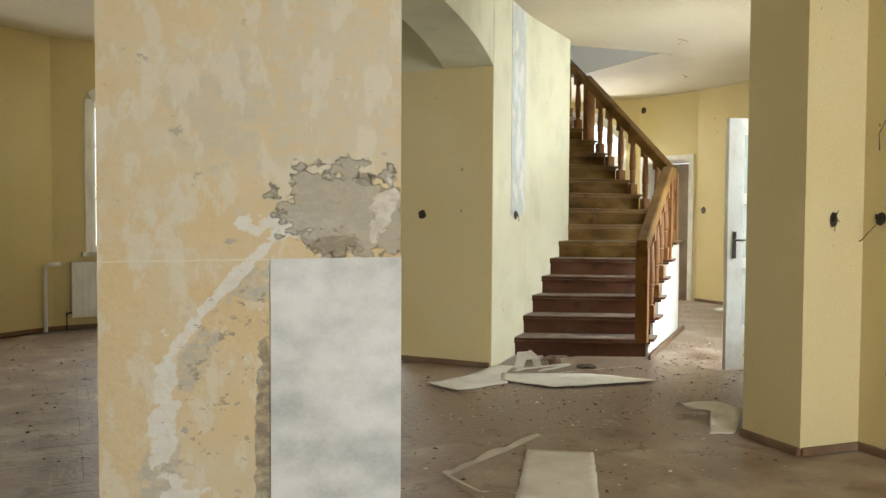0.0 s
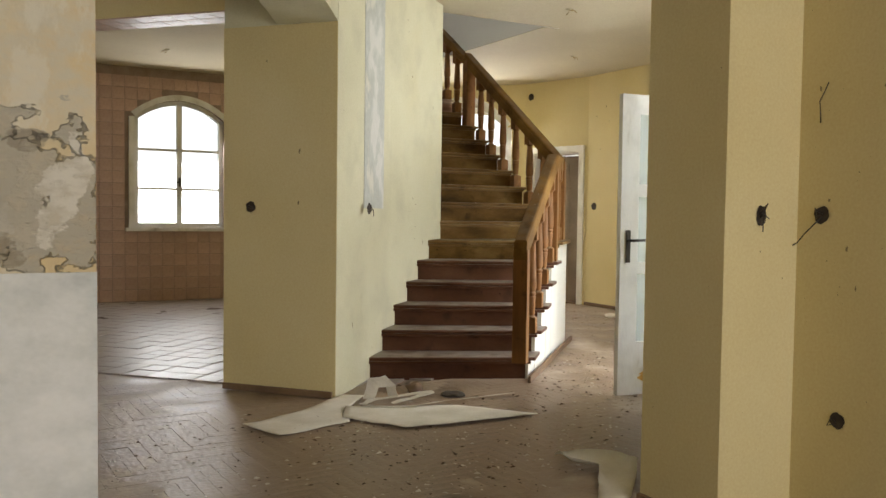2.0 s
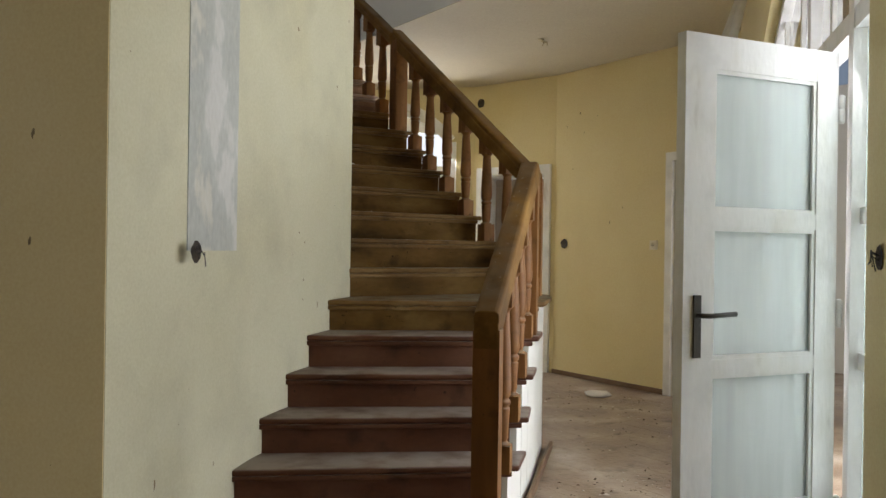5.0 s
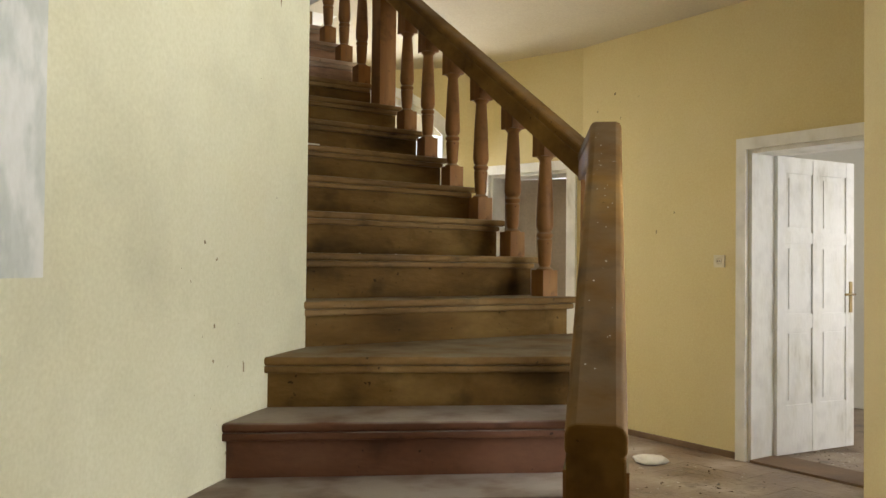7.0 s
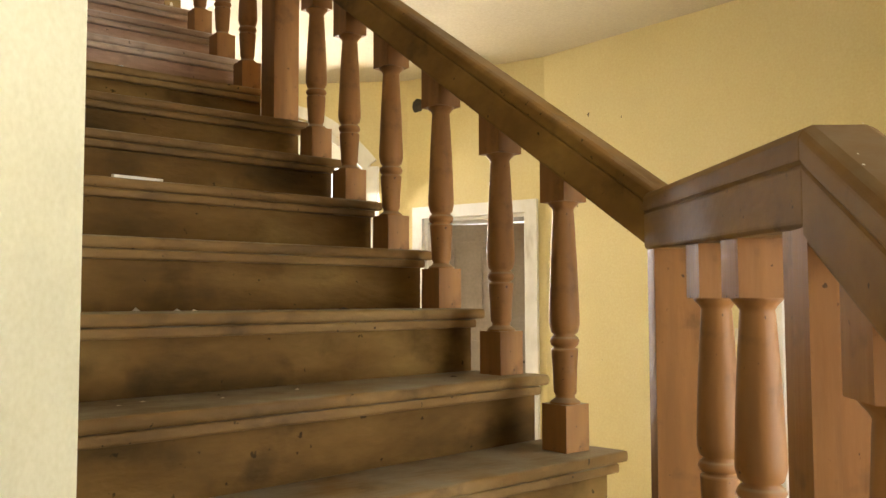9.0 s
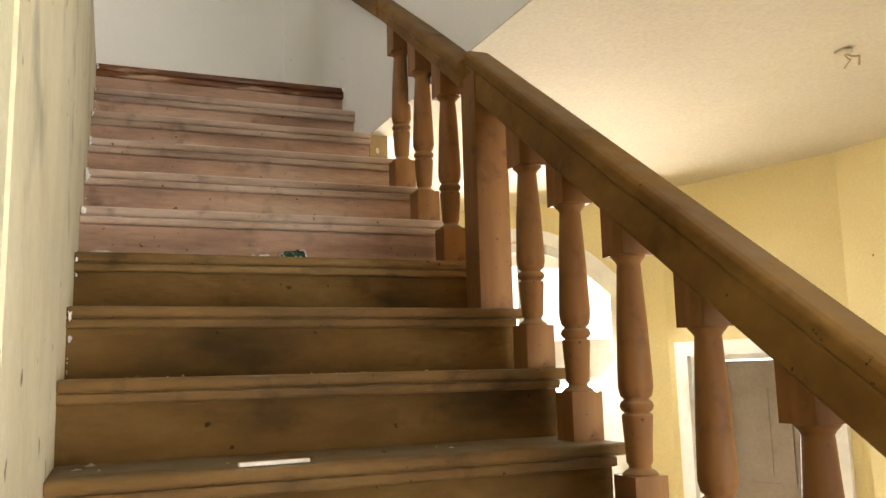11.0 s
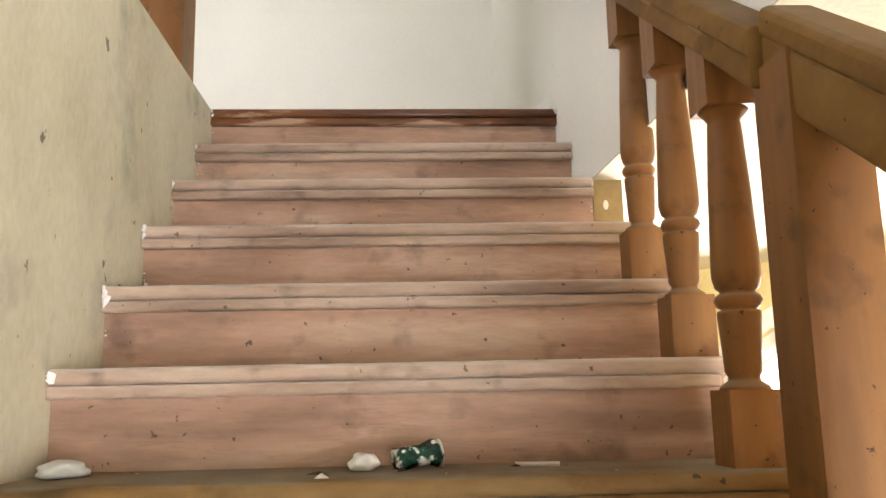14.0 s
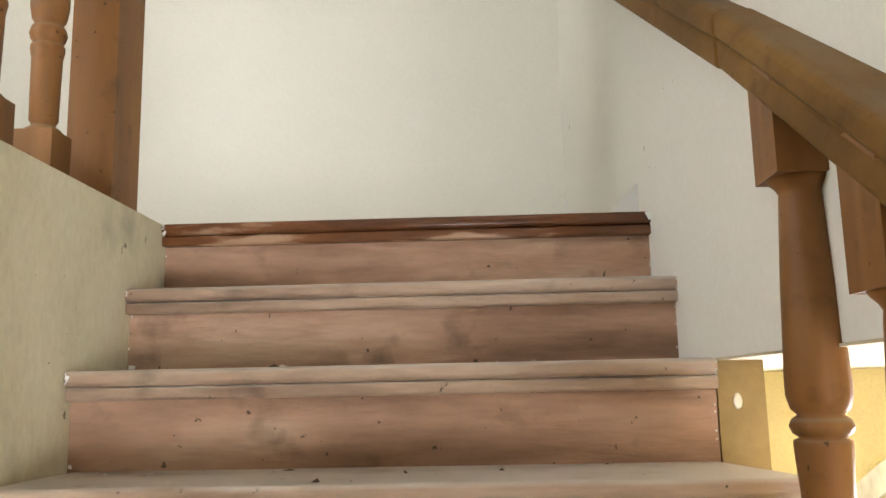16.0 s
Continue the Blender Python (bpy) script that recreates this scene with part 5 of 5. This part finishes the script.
bmesh.ops.rotate(bm, cent=(4.79, 8.78, Z[11]), matrix=Matrix.Rotation(0.12, 3, "Z"), verts=bm.verts)
tagged(finish(bm, "wood_splinter", M_PAPER, None, 0.001), "pale wood splinter on a stair", "splinter")


def crumbs(name, spots, count, seed, size, mats, label, category):
    """Loose crumbs and flakes scattered over rectangles (x0, y0, x1, y1, z, weight)."""
    rnd = random.Random(seed)
    verts, faces = [], []
    total = sum(s[5] for s in spots)
    for s in spots:
        for _ in range(int(count * s[5] / total)):
            x, y = rnd.uniform(s[0], s[2]), rnd.uniform(s[1], s[3])
            r = size * (0.3 + rnd.random() ** 3 * 1.9)
            a = rnd.uniform(0, 6.28)
            h = r * rnd.uniform(0.2, 0.8)
            b = len(verts)
            thin, ta = rnd.uniform(0.25, 1.0), rnd.uniform(0, 3.14)
            for k in range(5):
                q = r * rnd.uniform(0.6, 1.3)
                u, v = q * math.cos(a + k * 1.257) / thin ** 0.5, q * thin * math.sin(a + k * 1.257)
                verts.append((x + u * math.cos(ta) - v * math.sin(ta), y + u * math.sin(ta) + v * math.cos(ta), s[4] + 0.0005))
            verts.append((x + rnd.uniform(-0.3, 0.3) * r, y + rnd.uniform(-0.3, 0.3) * r, s[4] + h))
            faces += [(b + k, b + (k + 1) % 5, b + 5) for k in range(5)]
    me_ = bpy.data.meshes.new(name)
    me_.from_pydata(verts, [], faces)
    me_.materials.append(mats)
    return tagged(new(name, me_), label, category, "", "stuff")


HALL = [(0.9, 3.2, 3.1, 6.0, 0.004, 3), (2.3, 4.2, 5.0, 5.9, 0.004, 4), (4.3, 5.4, 6.2, 7.0, 0.004, 3), (5.9, 7.4, 7.6, 10.0, 0.004, 2), (-1.5, 4.5, 0.6, 9.0, 0.004, 3), (8.2, 7.8, 9.0, 8.7, 0.0, 1)]
M_CRUMB = material("plaster_crumbs", [(0.3, (0.35, 0.29, 0.22)), (0.7, (0.66, 0.62, 0.55))], 5, 3, 0.95, 0.2, 40, per_piece=0.4)
M_LITTER = material("dark_litter", [(0.3, (0.05, 0.032, 0.02)), (0.7, (0.13, 0.085, 0.055))], 5, 3, 0.95, 0.2, 40, per_piece=0.4)
crumbs("plaster_crumbs", HALL, 4000, 5, 0.0062, M_CRUMB, "pale plaster crumbs scattered over the floor", "crumbs")
crumbs("dark_litter", HALL, 3400, 6, 0.0062, M_LITTER, "dark dry litter scattered over the floor", "litter")
STEPS = []
for k in range(1, 20):
    x0, x1 = max(LEFT[k][0], LEFT[k + 1][0]) + 0.03, RIGHT[k][0] - 0.22
    y0, y1 = max(LEFT[k][1], RIGHT[k][1]) + 0.02, min(LEFT[k + 1][1], RIGHT[k + 1][1])
    if k >= 8:
        STEPS.append((x0, y0, x1, y1 + 0.0, Z[k] + 0.001, 1))
crumbs("stair_crumbs", STEPS, 130, 7, 0.006, M_CRUMB, "pale crumbs on the stair treads", "crumbs")
crumbs("stair_litter", STEPS, 150, 8, 0.006, M_LITTER, "dark crumbs on the stair treads", "litter")
crumbs("droppings", [(4.86, 9.37, 4.97, 9.43, Z[13] + 0.001, 1), (4.85, 10.14, 5.05, 10.22, Z[16] + 0.001, 1)], 70, 9, 0.009, M_DARK, "dark stain of litter on two treads", "litter")


# ---- marks on the walls ----


def specks(m, w, h, count, size, seed, mat, label, cluster=None):
    """Chips, nail holes and fly marks on a wall: small torn flakes, proud by a hair."""
    rnd = random.Random(seed)
    verts, faces = [], []
    for _ in range(count):
        if cluster and rnd.random() < 0.6:
            x, z = rnd.gauss(cluster[0], cluster[2]), rnd.gauss(cluster[1], cluster[3])
        else:
            x, z = rnd.uniform(0, w), rnd.uniform(0.05, h)
        if not (0 < x < w and 0 < z < h):
            continue
        r = size * (0.22 + rnd.random() ** 6 * 2.2)
        st = rnd.uniform(0.4, 2.6)
        n_ = rnd.randint(5, 8)
        b = len(verts)
        for k in range(n_):
            a = 2 * math.pi * k / n_
            q = r * rnd.uniform(0.35, 1.3)
            verts.append(m @ Vector((x + q * math.cos(a), 0.0015, z + q * st * math.sin(a))))
        faces.append(tuple(range(b, b + n_)))
    me_ = bpy.data.meshes.new("wall_marks")
    me_.from_pydata([tuple(v) for v in verts], [], faces)
    me_.materials.append(mat)
    return tagged(new("wall_marks", me_), label, "wall marks", "", "stuff")


M_MARK = material("wall_dirt", [(0.3, (0.17, 0.13, 0.07)), (0.7, (0.32, 0.26, 0.15))], 20, 4, 0.95, 0.1, 60)
specks(pose(3.63, -1.5, 0, 0, 0, 90), 4.86, 2.9, 150, 0.0045, 3, M_MARK, "dark chips and nail holes in the yellow wall", (4.55, 1.4, 0.25, 0.45))
specks(pose(3.63, 3.36, 0, 0, 0, 180), 0.39, 2.9, 22, 0.0035, 4, M_MARK, "dark chips in the yellow pier")
specks(pose(3.24, 3.36, 0, 0, 0, 90), 0.43, 2.9, 14, 0.0035, 5, M_MARK, "dark chips in the yellow pier")
specks(on_plane((2.775, 6.19), (2.2, 6.8), 2.775, 6.19, 0, 0.006), 0.83, 2.4, 22, 0.0035, 6, M_MARK, "dark chips in the yellow wall")
ms_, ls_ = along(C_M, C_A)
specks(ms_, ls_, 2.8, 45, 0.004, 7, M_MARK, "dark scuffs on the stair wall", (0.35, 0.35, 0.3, 0.2))
ms_, ls_ = along(C_E, C_M)
specks(ms_, ls_, 2.8, 60, 0.0045, 8, M_MARK, "dark scuffs on the stair wall", (0.4, 1.0, 0.3, 0.22))
specks(pose(4.386, 11.0, 0, 0, 0, -90), 2.9, 3.38, 110, 0.0035, 9, M_MARK, "dark scuffs on the wall along the upper flight", (0.7, 3.0, 0.5, 0.18))
specks(pose(5.514, 10.62, 3.06, 0, 0, 91.3), 1.7, 1.6, 45, 0.004, 10, M_MARK, "dark scuffs on the white upper wall", (0.2, 0.45, 0.25, 0.3))
specks(pose(7.90, 8.75, 0, 0, 0, 91.9), 1.45, 2.9, 26, 0.0045, 11, M_MARK, "dark chips in the hall wall", (1.1, 2.55, 0.2, 0.1))
specks(pose(1.0655, 3.2895, 0, 0, 0, 180), 0.53, 1.0, 16, 0.0035, 12, M_MARK, "dark chips in the grey filler")
# white filler left along the stair ends
rnd0 = random.Random(77)
bm = bmesh.new()
for k in range(13, 21):
    for side_x, sgn in ((4.386, 1), (5.516, -1)):
        if sgn < 0 and k < 18:
            continue
        for _ in range(9):
            z = rnd0.choice((rnd0.uniform(Z[k - 1], Z[k]), rnd0.gauss(Z[k] - 0.02, 0.012)))
            y = LEFT[k][1] + 0.027 - (0.028 if z > Z[k] - TH else 0.0)
            r = 0.0015 + 0.0065 * rnd0.random() ** 3
            ring = [bm.verts.new((side_x + sgn * (0.003 + abs(r * rnd0.uniform(0.4, 1.2) * (1 + math.cos(a)))), y - rnd0.uniform(0.0, 0.003), z + r * rnd0.uniform(0.7, 2.6) * math.sin(a))) for a in (0.3, 1.2, 2.4, 3.4, 4.3, 5.4)]
            tip = bm.verts.new((side_x + sgn * r, y - 0.004, z))
            for a, b in zip(ring, ring[1:] + ring[:1]):
                bm.faces.new((a, b, tip))
tagged(finish(bm, "filler_flecks", M_FRAME), "white filler flecks along the stair edges", "filler", "", "stuff")
# white paint drops on the hand rail
verts, faces = [], []
a_, b_ = Vector((N1[0] - 0.036, N1[1] - 0.037, 1.0315)), Vector((N2[0], N2[1], 1.7235))
for _ in range(30):
    f = rnd0.random()
    p = a_.lerp(b_, f)
    off = rnd0.uniform(-0.03, 0.03)
    r = rnd0.uniform(0.0007, 0.0019)
    o = len(verts)
    for k in range(6):
        u, v = r * math.cos(k * 1.047), r * 1.3 * math.sin(k * 1.047)
        q = p + (b_ - a_).normalized() * v + Vector((0.69, -0.72, 0)) * (off + u)
        verts.append((q.x, q.y, q.z))
    faces.append(tuple(range(o, o + 6)))
me_ = bpy.data.meshes.new("paint_drops")
me_.from_pydata(verts, [], faces)
me_.materials.append(M_FRAME)
tagged(new("paint_drops", me_), "white paint drops on the lower handrail", "paint drops", "", "stuff")
skirting((5.71, 7.66), (4.20, 6.10), 0.05)

# ---- pieces of floors and walls ----


def block_mesh(name, w, d, h, mat, b=0.006):
    """A thin piece with chamfered upper edges, 10 faces, centred on its foot."""
    x, y = w / 2, d / 2
    verts = [(-x, -y, 0), (x, -y, 0), (x, y, 0), (-x, y, 0), (-x, -y, h - b * 0.5), (x, -y, h - b * 0.5), (x, y, h - b * 0.5), (-x, y, h - b * 0.5),
             (-x + b, -y + b, h), (x - b, -y + b, h), (x - b, y - b, h), (-x + b, y - b, h)]
    faces = [(0, 1, 5, 4), (1, 2, 6, 5), (2, 3, 7, 6), (3, 0, 4, 7), (4, 5, 9, 8), (5, 6, 10, 9), (6, 7, 11, 10), (7, 4, 8, 11), (8, 9, 10, 11)]
    me_ = bpy.data.meshes.new(name)
    me_.from_pydata(verts, [], faces)
    me_.materials.append(mat)
    return me_


def joined(name, src, poses, parent, mat):
    """Many alike pieces as one mesh."""
    base = [v.co.copy() for v in src.vertices]
    polys = [tuple(p.vertices) for p in src.polygons]
    verts, faces = [], []
    for m in poses:
        o = len(verts)
        verts += [tuple(m @ c) for c in base]
        faces += [tuple(i + o for i in p) for p in polys]
    me_ = bpy.data.meshes.new(name)
    me_.from_pydata(verts, [], faces)
    me_.materials.append(mat)
    ob = new(name, me_)
    ob.parent = parent
    ob["kind"] = "stuff"
    return ob


rnd = random.Random(41)
# kitchen wall tiles
kwall = bpy.data.objects["wall_kitchen_back"]
tile_me = block_mesh("tile", 0.150, 0.150, 0.010, M_TILE, 0.006)
P = 0.155
for r in range(20):
    z = 0.0775 + r * P
    if z > CEIL - 0.06:
        break
    for c in range(15):
        x = 1.92 + c * P
        inside = 2.34 < x < 3.68 and 0.90 < z < 2.44 + 0.34 * (1 - ((x - 3.01) / 0.66) ** 2)
        if inside or x > 4.12:
            continue
        ob = new("tile", tile_me)
        ob.parent = kwall
        ob.matrix_local = pose(x, 12.751, z, 90, 0, 0) @ pose(0, 0, rnd.uniform(-0.002, 0.001), rnd.uniform(-0.4, 0.4), rnd.uniform(-0.4, 0.4), 0)
# soffit of the kitchen doorway
ktd = bpy.data.objects["wall_kitchen_door"]
mk, _ = along((2.2, 6.8), (0.6, 8.45))
sof = block_mesh("soffit_tile", 0.15, 0.15, 0.008, M_TILE, 0.005)
for i in range(10):
    for j in range(2):
        ob = new("tile", sof)
        ob.parent = ktd
        ob.matrix_local = mk @ pose(0.08 + i * P, -0.085 - j * P, 2.546, 180, 0, 0)

# floor: herringbone blocks in the hall, square tiles in the kitchen
fl = bpy.data.objects["floor_base"]
LONG, SHORT = 0.42, 0.07
bl = block_mesh("parquet_block", LONG - 0.0007, SHORT - 0.0007, 0.012, M_FLOOR, 0.0005)


def in_kitchen(x, y):
    return (x - 2.2) * 0.6 + (y - 6.8) * 0.6 > 0.0 and x < 4.16 and y > 6.5 and x > 0.5 and (x - 2.2) + (y - 6.8) > 0.02


near, far = [], []
N = int(LONG / SHORT)
ca, sa = math.cos(0.06), math.sin(0.06)
for i in range(-60, 190):
    for j in range(-4, 30):
        # unit of the herringbone: one block along u, one along v
        for k in (0, 1):
            u = (i * SHORT) + (LONG / 2 if k == 0 else SHORT / 2 - 0.0) + j * LONG
            v = (i * SHORT) + (SHORT / 2 if k == 0 else LONG / 2 + SHORT) - j * LONG
            x, y = u * ca - v * sa - 4.0, u * sa + v * ca - 1.0
            if not (-3.2 < x < 8.3 and -2.2 < y < 13.0) or in_kitchen(x, y):
                continue
            if x > 3.7 and y < x - 0.2:
                continue
            m = pose(x, y, -0.0125 + rnd.uniform(-0.0005, 0.0004), rnd.uniform(-0.09, 0.09), rnd.uniform(-0.05, 0.05), math.degrees(0.06) + (0 if k == 0 else 90))
            (near if 1.5 < x < 4.2 and 4.2 < y < 6.2 and len(near) < 300 else far).append(m)
for m in near:
    ob = new("parquet_block", bl)
    ob.parent = fl
    ob.matrix_local = m
joined("parquet_blocks", bl, far, fl, M_FLOOR)
ft = block_mesh("floor_tile", 0.196, 0.196, 0.014, M_FTILE, 0.005)
ck, sk = math.cos(math.radians(45)), math.sin(math.radians(45))
tiles = []
for i in range(-40, 60):
    for j in range(-40, 60):
        x, y = 2.2 + (i * 0.2 * ck - j * 0.2 * sk), 6.9 + (i * 0.2 * sk + j * 0.2 * ck)
        if in_kitchen(x - 0.09, y - 0.09) and 0.6 < x < 4.1 and y < 12.7:
            tiles.append(pose(x, y, -0.012 + rnd.uniform(-0.0025, 0.0015), rnd.uniform(-0.5, 0.5), rnd.uniform(-0.5, 0.5), 45))
tiles.sort(key=lambda m: m.translation.y)
for m in tiles[:300]:
    ob = new("floor_tile", ft)
    ob.parent = fl
    ob.matrix_local = m
joined("floor_tiles", ft, tiles[300:], fl, M_FTILE)
